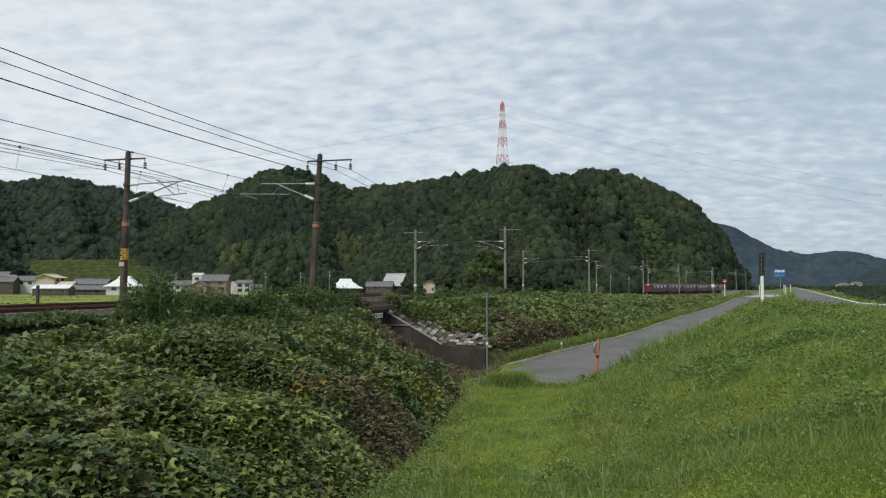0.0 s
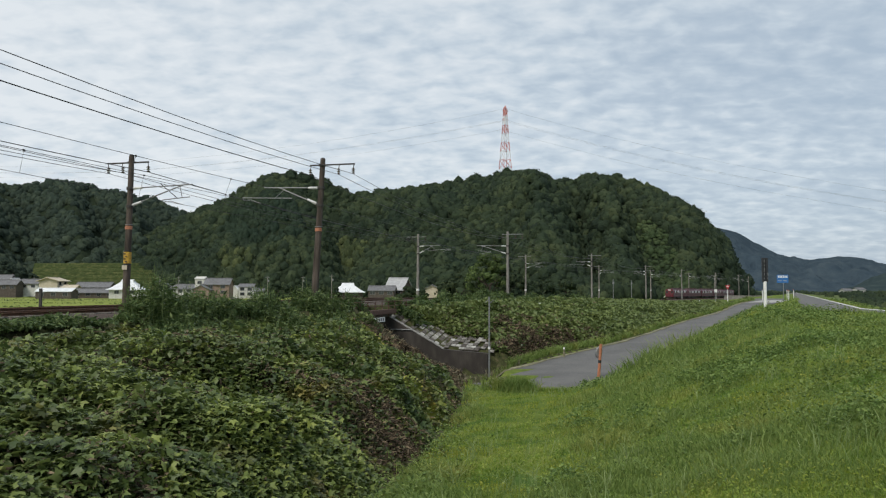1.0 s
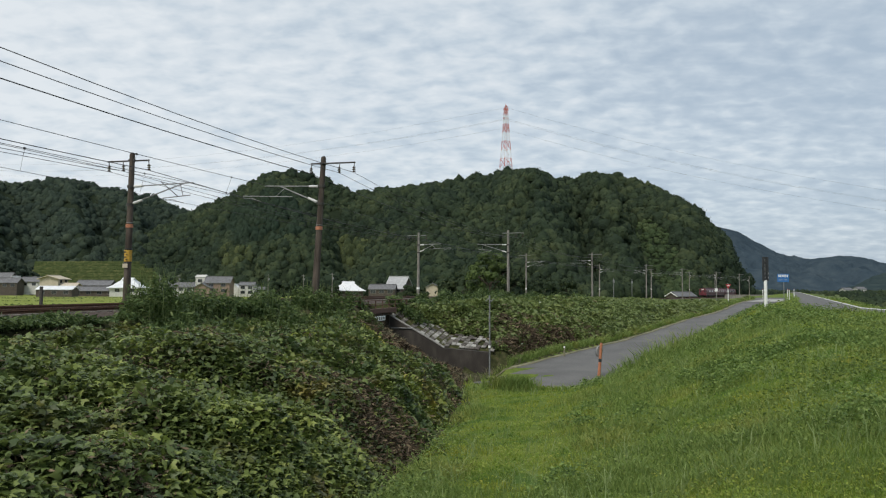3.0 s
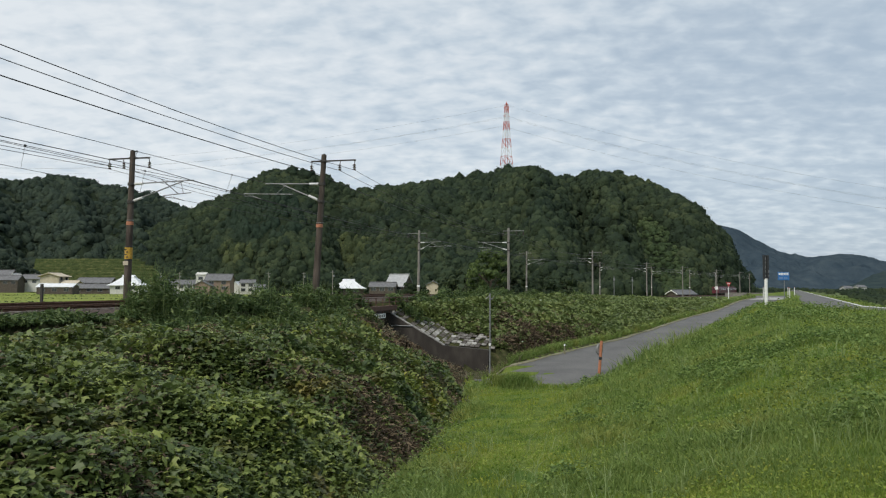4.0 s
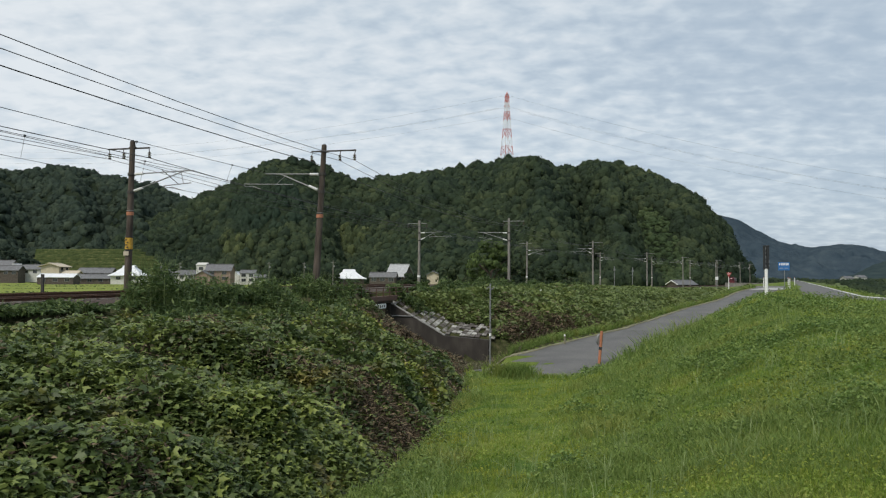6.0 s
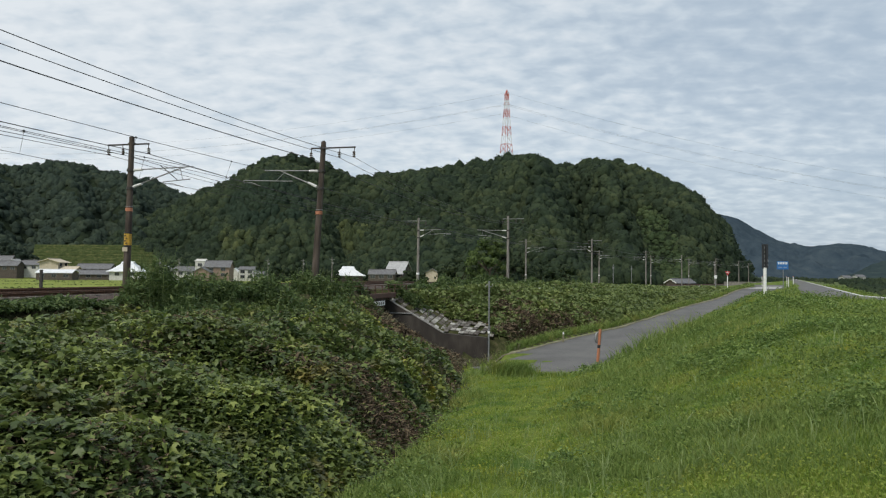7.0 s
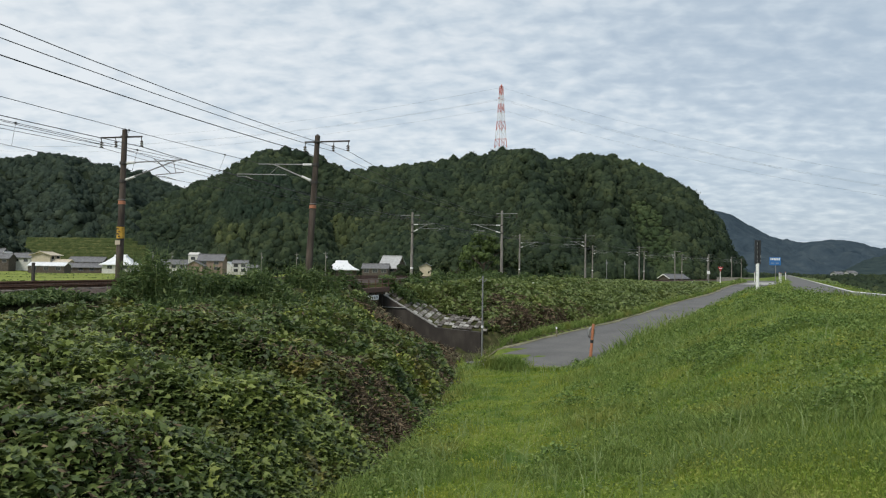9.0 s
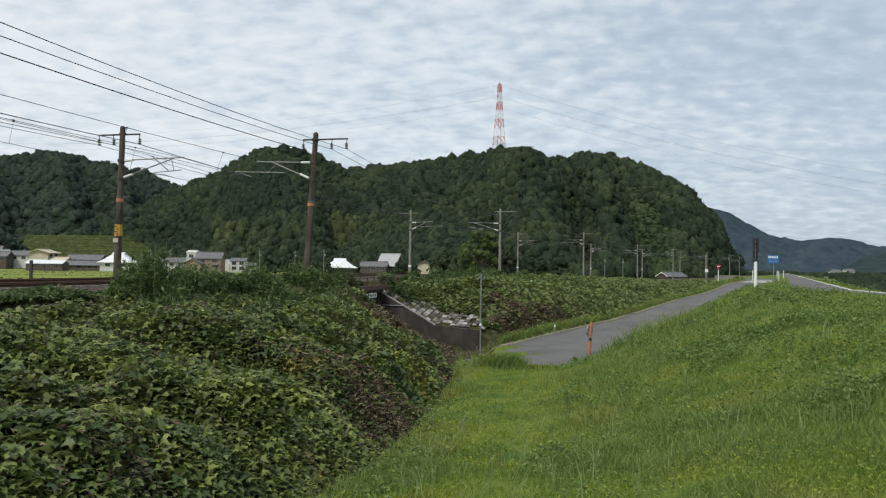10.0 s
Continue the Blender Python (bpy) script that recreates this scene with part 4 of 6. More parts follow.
def pole_pose(i, side):
    y = PAIRS[i]
    q = Vector((*SET_OUT[i, side], 3.9)) if (i, side) in SET_OUT else track_at(y, side * 5.2, 3.9)
    return Matrix.Translation(q) @ pose(0, 0, 0, 0, 0, -math.degrees(math.atan(float(track_slope(y)))) + (180 if side > 0 else 0))


LEAN = {1: (1.15, -3.2), 0: (0.5, -0.5)}
HUNG = {-1: (-1.52, -0.65, 0.90), 1: (-1.85, -1.02, 0.60)}


def lean_of(i, side):
    return LEAN.get(i, (0.3, 0.2))[0 if side < 0 else 1]


def build_poles():
    for i, y in enumerate(PAIRS):
        near = i < 2
        text = "leaning dark brown catenary pole with orange band" if near else "pale concrete catenary pole above overgrown bank"
        left = catenary_pole(near, pole_pose(i, -1), text, lean_of(i, -1), HUNG[-1], i % 2 == 0)
        catenary_pole(near, pole_pose(i, 1), text, lean_of(i, 1), HUNG[1], i % 2 == 1)
        if i == 1:
            lean = lambda z: math.tan(radians(lean_of(1, -1))) * z
            plate = part("marking_sleeve", rod((lean(2.7), 0, 2.42), (lean(2.7), 0, 3.02), 0.196, 0.194, 14), M_YELLOW, left, "worn yellow and black number sleeve")
            for k, w in enumerate((0.10, 0.16, 0.08, 0.14)):
                part("marking_bar", box((w, 0.02, 0.06), (lean(2.7) + (-0.04 if k % 2 else 0.05), -0.195, 2.52 + k * 0.13)), M_BLACK, plate)
            part("tag", box((0.30, 0.03, 0.22), (lean(2.2), -0.21, 2.20), bevel=0.005), M_BEIGE, left, "small pale number tag")
            for z in (2.36, 3.08):
                part("tag_strap", rod((lean(z), 0, z - 0.03), (lean(z), 0, z + 0.03), 0.205, sides=14), M_BLACK, left)
        if i >= 2:
            part("white_band", rod((0.015, 0, 0.95), (0.015, 0, 1.2), 0.2, sides=12), M_WHITE, left)


build_poles()


def sag_line(a, b, drop, n=14):
    a, b = Vector(a), Vector(b)
    return [a.lerp(b, k / n) - Vector((0, 0, 4 * drop * (k / n) * (1 - k / n))) for k in range(n + 1)]


def build_wires():
    for side in (-1, 1):
        ends = [pole_pose(i, side) for i in range(len(PAIRS))]
        # feeder wires under the crossarms; the first span comes from the pole behind the standpoint
        for x, r, drop, first in zip(HUNG[side], (0.013, 0.013, 0.019), (0.90, 0.80, 0.62), (0.72, 0.45, 0.33) if side > 0 else (0.15, 0.1, 0.38)):
            hook = lambda j: ends[j] @ Vector((x + math.tan(radians(lean_of(j, side))) * 7.5 + 0.03, 0.14, 7.22 + (first if j == 0 else 0.0)))
            pts = []
            for i in range(len(PAIRS) - 1):
                pts += sag_line(hook(i), hook(i + 1), drop if side > 0 else 0.40)[(1 if i else 0):]
            tagged(part("feeder_wire", tube(pts, r, 4), M_WIRE, None), "dark sagging feeder wire between the poles", "wire", "wires of the line")
        mess, cont = [], []
        w = thing("overhead_line", Matrix(), "messenger and contact wire with droppers over the track", "wire", "wires of the line")
        high = lambda j: ends[j] @ Vector((2.9 if (j % 2 == 1) == (side > 0) else 3.6, -0.05, 6.68 if (j % 2 == 1) == (side > 0) else 6.46))
        low = lambda j: ends[j] @ Vector((3.25, -0.05, 5.80) if (j % 2 == 1) == (side > 0) else (3.3, -0.05, 5.42))
        for i in range(len(PAIRS) - 1):
            m_, c_ = sag_line(high(i), high(i + 1), 0.25, 15), sag_line(low(i), low(i + 1), 0.03, 15)
            mess += m_[(1 if i else 0):]
            cont += c_[(1 if i else 0):]
            if i < 4:
                for k in (1, 4, 7, 10, 12, 14):
                    part("dropper", tube([m_[k], c_[k]], 0.008, 4), M_WIRE, w)
                    part("dropper_clip", box((0.05, 0.10, 0.07), tuple(m_[k])), M_WIRE, w)
        part("messenger_wire", tube(mess, 0.012, 5), M_WIRE, w)
        part("contact_wire", tube(cont, 0.010, 5), M_WIRE, w)


build_wires()


# ------------------------------------------------------------------ underpass
def build_underpass():
    turn = -math.degrees(math.atan2(UP_U[0], UP_U[1]))
    M = Matrix.Translation((float(UP_C[0]), float(UP_C[1]), 0)) @ pose(0, 0, 0, 0, 0, turn)    # x away from the track, y along it
    u = thing("underpass", M, "dark stained concrete railway underpass with wing walls", "underpass", kind="structure")
    part("deck", box((11.4, 5.0, 0.32), (0, 0, 3.44), bevel=0.03), M_POLE, u, "concrete deck beam")
    part("kerb_beam", box((0.3, 5.6, 0.30), (5.75, 0, 3.60), bevel=0.03), M_RUSTRAIL, u)
    for s in (-2.25, 2.25):
        part("abutment", box((11.2, 0.5, 4.1), (0, s + math.copysign(0.22, s), 1.22), bevel=0.03), M_WALL, u)
    far = 2.3
    wing = prism([(5.45, -0.9), (9.1, -0.9), (9.1, 1.25), (5.45, 3.32)], 0.45)
    bmesh.ops.translate(wing, verts=wing.verts[:], vec=(0, far + 0.2, 0))
    part("wing_wall", wing, M_WALL, u, "sloping dark wing wall")
    coping = prism([(5.4, 3.34), (9.15, 1.26), (9.15, 1.31), (5.4, 3.39)], 0.34)
    bmesh.ops.translate(coping, verts=coping.verts[:], vec=(0, far + 0.2, 0))
    part("coping", coping, M_BLOCK, u, "pale edge of the sloping wall")
    low = prism([(9.1, -0.9), (12.0, -0.9), (12.0, 1.05), (9.1, 1.25)], 0.45)
    bmesh.ops.translate(low, verts=low.verts[:], vec=(0, far + 0.2, 0))
    part("low_wall", low, M_WALL, u, "low dark retaining wall")
    near = prism([(5.45, -0.9), (10.0, -0.9), (10.0, 0.0), (5.45, 2.7)], 0.4)
    bmesh.ops.translate(near, verts=near.verts[:], vec=(0, -far - 0.2, 0))
    part("wing_wall", near, M_WALL, u)
    part("pipe", rod((5.7, far - 0.08, 2.45), (7.2, far - 0.08, 2.45), 0.035), M_STEEL, u, "pale pipe on the wall")
    # slope paving of blocks above the walls
    bm = box((0.30, 0.34, 0.07), bevel=0.016)
    me = bpy.data.meshes.new("block")
    bm.to_mesh(me)
    bm.free()
    me.materials.append(M_BLOCK)
    a = math.degrees(math.atan2(2.07, 3.65))
    r = random.Random(5)
    for i in range(21):
        for k in range(6):
            x = 5.65 + i * 0.325 + 0.05 * k
            if r.random() < 0.05 + 0.11 * max(0, k - 2) + 0.22 * (x < 7.2 and k > 1) + 0.2 * (x > 11.0):
                continue
            z = 3.26 - (x - 5.45) * 0.567 if x < 9.1 else 1.22 - (x - 9.1) * 0.07
            ob = new("block", me)
            ob.parent = u
            ob.matrix_basis = pose(x, far + 0.62 + k * 0.375, z + (0.10 if x < 9.1 else 0.14) + k * 0.125 + r.uniform(-0.012, 0.012), r.uniform(-2, 2) + 17, (a if x < 9.1 else 5) + r.uniform(-2, 2), r.uniform(-2, 2))
    sign = thing("height_limit_board", M @ pose(6.02, -1.0, 3.17), "small white height limit board with dark lettering under the deck", "sign")
    part("board", box((0.04, 2.2, 0.28), bevel=0.005), M_WHITE, sign)
    for i in range(5):
        part("lettering", box((0.01, 0.20, 0.15), (0.024, -0.8 + i * 0.4, 0)), M_BLACK, sign)
    rail = thing("handrail", M @ pose(5.82, 0.0, 3.45), "rusty red-brown handrail beside the track", "handrail")
    for y in np.arange(-7.5, 5.4, 1.28):
        part("post", box((0.05, 0.05, 0.95), (0, y, 0.35)), M_RUSTRAIL, rail)
    for z in (0.25, 0.52, 0.8):
        part("bar", rod((0, -7.5, z), (0, 5.3, z), 0.024), M_RUSTRAIL, rail)


build_underpass()


# ------------------------------------------------------------------ posts and signs
def on_ground(x, y, dz=0.0):
    z, _, _ = ground_z(np.array([x]), np.array([y]), False)
    return (x, y, float(z[0]) + dz)


def build_posts():
    # tall white post with a dark panel on the levee
    x, y, z = on_ground(28.3, 68.1)
    p = thing("marker_post", pose(x, y, z), "white tube post carrying a tall black panel in grass", "post")
    part("tube", rod((0, 0, -0.4), (0, 0, 2.35), 0.14, sides=16), M_WHITE, p, smooth=False)
    for dx, w in ((-0.13, 0.24), (0.16, 0.22)):
        board = part("panel", box((w, 0.16, 2.15), (dx, 0, 3.35), bevel=0.02), M_BLACK, p, "tall narrow black panel")
        for k in range(5 if dx < 0 else 2):
            part("lettering", box((0.05, 0.012, 0.16 + 0.05 * (k % 3)), (dx + 0.07, -0.086, 2.6 + k * 0.38)), M_STEEL, board)
    part("bracket", box((0.12, 0.2, 2.3), (-0.02, 0.12, 3.2), bevel=0.01), M_STEEL, p)
    # stop sign at the head of the lane
    x, y, z = on_ground(38.7, 105.5)
    s = thing("stop_sign", pose(x, y, z), "small red inverted triangle sign on a pale post", "sign")
    part("post", rod((0, 0, -0.3), (0, 0, 3.0), 0.055), M_WHITE, s)
    bm = prism([(-0.36, 2.95), (0.36, 2.95), (0.0, 2.3)], 0.03)
    bmesh.ops.translate(bm, verts=bm.verts[:], vec=(0, -0.08, 0))
    part("plate", bm, M_RED, s, "red triangular plate")
    part("lettering", box((0.40, 0.008, 0.09), (0, -0.1, 2.76)), M_WHITE, s)
    # blue direction board
    x, y, z = on_ground(44.27, 101.0)
    b = thing("direction_sign", pose(x, y, z, 0, 0, 0), "blue direction board with white lettering on a post", "sign")
    part("post", rod((0.1, 0, -0.3), (0.1, 0, 3.0), 0.05), M_STEEL, b)
    board = part("board", box((1.5, 0.04, 1.05), (0, -0.06, 3.2), bevel=0.01), M_BLUE, b, "blue board with unreadable writing")
    for k in range(6):
        part("lettering", box((0.15, 0.008, 0.30), (-0.56 + k * 0.22, -0.085, 3.48)), M_WHITE, board)
    for dx, w in ((-0.35, 0.5), (0.3, 0.45)):
        part("lettering", box((w, 0.008, 0.08), (dx, -0.085, 2.95)), M_LIGHTROOF, board)
    # orange post with a round sign
    x, y, z = on_ground(8.41, 42.4)
    o = thing("lane_sign", pose(x, y, z, 0, 4.5, 0), "leaning orange post with a small round blue sign", "sign")
    part("post", rod((0, 0, -0.3), (0, 0, 1.85), 0.085, 0.075, 10), M_ORANGE, o)
    part("black_band", rod((0, 0, 0.82), (0, 0, 0.98), 0.088, sides=10), M_BLACK, o)
    disc = rod((-0.06, 0.10, 1.38), (-0.09, 0.13, 1.38), 0.31, sides=28)
    part("disc", disc, M_STEEL, o, "thin round sign seen almost edge on")
    part("disc_face", rod((-0.03, 0.07, 1.38), (-0.06, 0.10, 1.38), 0.30, sides=28), M_LIGHTROOF, o)
    # thin pole by the underpass
    x, y, z = on_ground(2.55, 44.7)
    t = thing("thin_pole", pose(x, y, z), "thin grey steel pole with a small crosshead", "pole")
    part("tube", rod((0, 0, -0.3), (0, 0, 4.75), 0.055, 0.045, 10), M_STEEL, t)
    part("crosshead", tube([(-0.22, 0, 4.42), (-0.1, 0, 4.55), (0.1, 0, 4.4), (0.22, 0, 4.55)], 0.03), M_STEEL, t)
    part("band", rod((0, 0, 1.72), (0, 0, 1.86), 0.075, sides=10), M_WHITE, t)
    # dark stake by the track
    k = thing("stake", pose(-19.3, 36.6, 3.9), "short dark trackside stake", "stake")
    part("shaft", box((0.12, 0.12, 1.4), (0, 0, 0.4), bevel=0.01), M_DARKSTEEL, k)
    # small white delineators by the levee road
    proto = None
    for x, y in ((46.4, 104.0), (48.6, 118.0), (51.5, 116.0), (57.0, 126.0)):
        m = pose(*on_ground(x, y))
        if proto:
            copy_thing(proto, m)
            continue
        proto = thing("delineator", m, "small white roadside marker post", "post", "marker posts of the levee road")
        part("tube", rod((0, 0, -0.2), (0, 0, 1.5), 0.05), M_WHITE, proto)
        part("cap", rod((0, 0, 1.5), (0, 0, 1.62), 0.055, 0.03), M_ORANGE, proto)
    x, y, z = on_ground(7.6, 49.4)
    e = thing("edge_marker", pose(x, y, z), "short pale marker stub on the lane verge", "post")
    part("stub", rod((0, 0, -0.2), (0, 0, 0.55), 0.06, 0.05), M_VERGE, e)
    part("cap", rod((0, 0, 0.55), (0, 0, 0.68), 0.06, 0.04), M_WHITE, e)
    # white trackside board
    x, y, z = on_ground(56.2, 160.0)
    w = thing("trackside_board", pose(x, y, z), "small white square board on a slim trackside post", "sign")
    part("post", rod((0, 0, -0.3), (0, 0, 4.88 - z), 0.05), M_STEEL, w)
    part("plate", box((0.6, 0.05, 0.65), (0, -0.07, 4.88 - z), bevel=0.01), M_WHITE, w, "white square plate")
    # crossing signal masts near the hut
    for y, o_ in ((190.0, 7.5), (170.0, 7.2)):
        q = track_at(y, o_, 3.4)
        g = thing("line_side_mast", Matrix.Translation(q), "slim trackside mast with a small box", "mast", "masts by the track")
        part("tube", rod((0, 0, -0.4), (0, 0, 4.0), 0.07), M_STEEL, g)
        part("box", box((0.35, 0.25, 0.5), (0, -0.12, 3.2), bevel=0.02), M_STEEL, g)


build_posts()


# ------------------------------------------------------------------ houses
def house(x, y, z, w, d, h, roof_h, wall, roof, turn, label, style="gable", eave=0.5, windows=2, floors=1):
    """A house: walls, a roof with thickness and overhang, framed windows. Ridge along its x."""
    g = thing("house", pose(x, y, z, 0, 0, turn), label, "house", "houses of the village")
    part("wall", box((w, d, h + 3.0), (0, 0, h / 2 - 1.5)), wall, g)
    e = eave
    if style == "gable":
        part("gable", prism([(-d / 2, h), (d / 2, h), (0, h + roof_h)], w - 0.02), wall, g).matrix_basis = pose(0, 0, 0, 0, 0, 90)
        k = roof_h / (d / 2)
        for s in (-1, 1):
            bm = prism([(0, h + roof_h), (s * (d / 2 + e), h - e * k), (s * (d / 2 + e), h - e * k + 0.2), (0, h + roof_h + 0.24)], w + 2 * e)
            ob = part("roof", bm, roof, g)
            ob.matrix_basis = pose(0, 0, 0, 0, 0, 90)
        part("ridge", box((w + 2 * e, 0.35, 0.25), (0, 0, h + roof_h + 0.28), bevel=0.05), roof, g)
    else:                               # hipped, flaring at the eaves
        bm = bmesh.new()
        rings = []
        for f, zz in ((1.0, h - 0.1), (1.0, h + 0.1), (0.72, h + roof_h * 0.28), (0.30, h + roof_h * 0.8), (0.12, h + roof_h)):
            hw, hd = (w / 2 + e) * max(f, 0.36 if f < 0.5 else f), (d / 2 + e) * f
            rings.append([bm.verts.new((sx * hw, sy * hd, zz)) for sx, sy in ((-1, -1), (1, -1), (1, 1), (-1, 1))])
        for a, b in zip(rings, rings[1:]):
            for i in range(4):
                bm.faces.new((a[i], a[(i + 1) % 4], b[(i + 1) % 4], b[i]))
        bm.faces.new(rings[-1])
        bm.faces.new(rings[0][::-1])
        part("roof", bm, roof, g)
        part("ridge", box((w * 0.4, 0.4, 0.3), (0, 0, h + roof_h + 0.05), bevel=0.05), roof, g)
    for fl in range(floors):
        zc = (fl + 0.55) * h / floors
        for i in range(windows):
            xx = (i + 0.5) / windows * w - w / 2
            fr = part("window", box((1.7, 0.12, 1.25), (xx, -d / 2 - 0.03, zc)), M_STEEL, g)
            part("pane", box((0.74, 0.06, 1.05), (xx - 0.4, -d / 2 - 0.085, zc)), M_DARKGLASS, fr)
            part("pane", box((0.74, 0.06, 1.05), (xx + 0.4, -d / 2 - 0.085, zc)), M_DARKGLASS, fr)
    return g


def build_houses():
    house(-190.6, 330, 5.2, 8.6, 7, 3.2, 2.2, M_TIMBER, M_TILE, 2, "dark timber farmhouse with grey tiled roof")
    house(-181.5, 318, 4.0, 9.8, 6, 2.6, 1.7, M_TIMBER, M_TILE, 3, "low dark house with grey tiled roof", windows=3)
    house(-204, 334, 4.5, 10, 8, 3.6, 2.2, M_BEIGE, M_TILE, 0, "beige farmhouse with grey tiled roof")
    house(-175.3, 325, 4.6, 7.4, 5.5, 2.5, 1.6, M_PLASTER, M_TILE, 4, "white plaster house with grey tiled roof", windows=2)
    house(-181.2, 323, 4.6, 5.0, 4.2, 2.5, 2.0, M_PLASTER, M_PLASTER, 88, "white plaster gable wing of a house", windows=1)
    house(-153.3, 300, 3.6, 8.0, 7.2, 4.4, 1.1, M_BEIGE, M_BEIGE, 90, "cream two-storey house under a low wide gable", eave=0.9, floors=2, windows=2)
    house(-139.7, 276, 1.8, 12.4, 6, 2.1, 1.0, M_TIMBER, M_WHITEROOF, 4, "long low shed with a bright sheet roof", windows=3, eave=0.3)
    house(-145.5, 298, 3.2, 5.4, 5, 2.0, 0.9, M_BEIGE, M_BEIGE, 2, "small cream annexe with a low roof", windows=1)
    house(-139.0, 305, 3.6, 13.0, 7, 2.0, 1.7, M_TIMBER, M_TILE, 3, "long dark timber farm building with tiled roof", windows=4)
    house(-131.8, 290, 2.0, 16.0, 6, 1.5, 1.3, M_TIMBER, M_TILE, 3, "long low timber barn with dark tiled roof", windows=4)
    house(-119.9, 290, 2.6, 11.2, 8.5, 2.0, 3.7, M_PLASTER, M_WHITEROOF, 5, "house with steep bright metal-clad thatch roof", "hip", 0.9)
    house(-110.8, 306, 3.2, 4.4, 4.2, 2.0, 1.5, M_PLASTER, M_WHITEROOF, 80, "small shed with a white gable", windows=1, eave=0.3)
    house(-104.1, 305, 3.0, 10.8, 6, 2.1, 1.5, M_PLASTER, M_TILE, -4, "low white house with grey tiled roof", windows=3)
    house(-94.1, 296, 2.9, 3.6, 4.5, 5.9, 0.6, M_PLASTER, M_PLASTER, 0, "white upper storey block", windows=1, floors=2, eave=0.2)
    house(-85.5, 290, 2.7, 9.0, 7.5, 4.0, 2.1, M_BRICK, M_TILE, 3, "brown two-storey house with grey tiled roof", windows=2, floors=2)
    house(-89.8, 285, 2.7, 5.2, 6, 2.0, 1.6, M_BRICK, M_TILE, 88, "brown gabled porch wing of a house", windows=1)
    house(-78.9, 306, 2.0, 5.8, 6, 3.8, 1.0, M_PLASTER, M_TILE, 4, "white two-storey house with small tiled roof", windows=2, floors=2, eave=0.3)
    house(-83.9, 308, 2.6, 4.0, 3.0, 2.0, 1.5, M_PLASTER, M_WHITEROOF, 85, "small white gabled wing", windows=1, eave=0.2)
    house(-72.6, 300, 1.5, 4.2, 5, 2.6, 0.8, M_PLASTER, M_TILE, 4, "white annexe with a flat tiled roof", windows=2, eave=0.3)
    house(-33.0, 260, 2.7, 10.0, 7.5, 1.3, 3.0, M_TIMBER, M_WHITEROOF, 6, "farmhouse with bright metal-clad thatch roof", "hip", 0.9)
    house(-20.5, 250, 3.0, 8.4, 5, 1.6, 1.3, M_TIMBER, M_TILE, -4, "low dark shed with grey tiled roof", windows=3, eave=0.3)
    house(-15.6, 256, 3.6, 6.6, 7, 1.4, 3.6, M_TIMBER, M_LIGHTROOF, -24, "barn with a steep light grey tiled roof", eave=0.4)
    house(-4.5, 268, 3.8, 5.0, 4.6, 1.6, 1.1, M_BEIGE, M_TILE, 88, "small hut with a grey gable roof", windows=1)
    # hut beyond the line, seen once the train has passed
    q = track_at(310, -11.0, 1.0)
    hut = house(q.x, q.y, 1.0, 12, 5.5, 1.2, 1.5, M_TIMBER, M_TILE, 35, "dark wooden hut with pale gable edges", windows=1)
    for s in (-1, 1):
        bm = box((0.12, 3.6, 0.28), (-6.55, s * 1.55, 1.2 + 0.72), (-s * 28, 0, 0))
        part("bargeboard", bm, M_WHITE, hut, "white gable board")
    # buildings far off in the valley
    for x, y, w, h in ((376, 700, 8, 4.5), (338, 650, 7, 3.5)):
        house(x, y, 1.5, w, 8, h, 1.6, M_PLASTER, M_TILE, 10, "pale house far off in the valley", windows=3)
    wall = thing("parapet", pose(0, 0, 0), "long low grey concrete parapet near the line", "wall")
    part("panel", box((15.0, 0.3, 2.2), (98.5, 250, 2.1), (0, 0, -12), bevel=0.03), M_POLE_FAR, wall)
    part("coping", box((15.1, 0.45, 0.16), (98.5, 250, 3.26), (0, 0, -12), bevel=0.03), M_POLE_FAR, wall)

build_houses()


# ------------------------------------------------------------------ terraces and pylon
def build_terraces():
    t = thing("terrace_field", Matrix(), "stepped grassy rice terraces on the hillside", "field", kind="structure")
    edge = []
    for i in range(11):
        y0, top = 333 + i * 9.6, 4.9 + i * 1.40 + 0.25 * math.sin(i * 2.1)
        lo, hi = -0.540 * y0, float(np.interp(i, [0, 3, 6, 10], [-0.345, -0.358, -0.375, -0.395])) * y0
        xs = np.linspace(lo, hi, 26)
        front = y0 + 2.2 * np.sin(xs * 0.05 + i * 0.7) + 1.6 * value_noise(xs, xs * 0 + i * 9.0, 9, 3) + 9.0 * np.clip((xs - hi + 26) / 26, 0, 1) ** 3
        lip = top + 0.35 * value_noise(xs, xs * 0 + i * 5.0, 6, 5)
        rows = [np.stack([xs, front - 1.0, np.full(26, 0.5)], 1), np.stack([xs, front - 0.9, lip - 1.15], 1), np.stack([xs, front - 0.1, lip], 1),
                np.stack([xs, front + 0.5, np.full(26, top)], 1), np.stack([xs, np.full(26, y0 + 17), np.full(26, top)], 1), np.stack([xs, np.full(26, y0 + 17), np.full(26, 0.5)], 1)]
        v = np.concatenate(rows)
        q = np.array([(r * 26 + k, r * 26 + k + 1, r * 26 + 27 + k, r * 26 + 26 + k) for r in range(5) for k in range(25)])
        ob = new("terrace", mesh_arrays("terrace", v, q, [M_TERRACE, M_STUBBLE], [1 if f // 25 == 3 else 0 for f in range(125)]))
        ob.parent = t
        edge += [(hi + rng.uniform(-3, 2), y0 + rng.uniform(2, 12), top - rng.uniform(0.3, 1.5)) for _ in range(5)]
    woods("terrace_edge_scrub", np.array(edge), rng.uniform(1.6, 3.4, len(edge)), M_CANOPY, "dark scrub along the edge of the terraces")


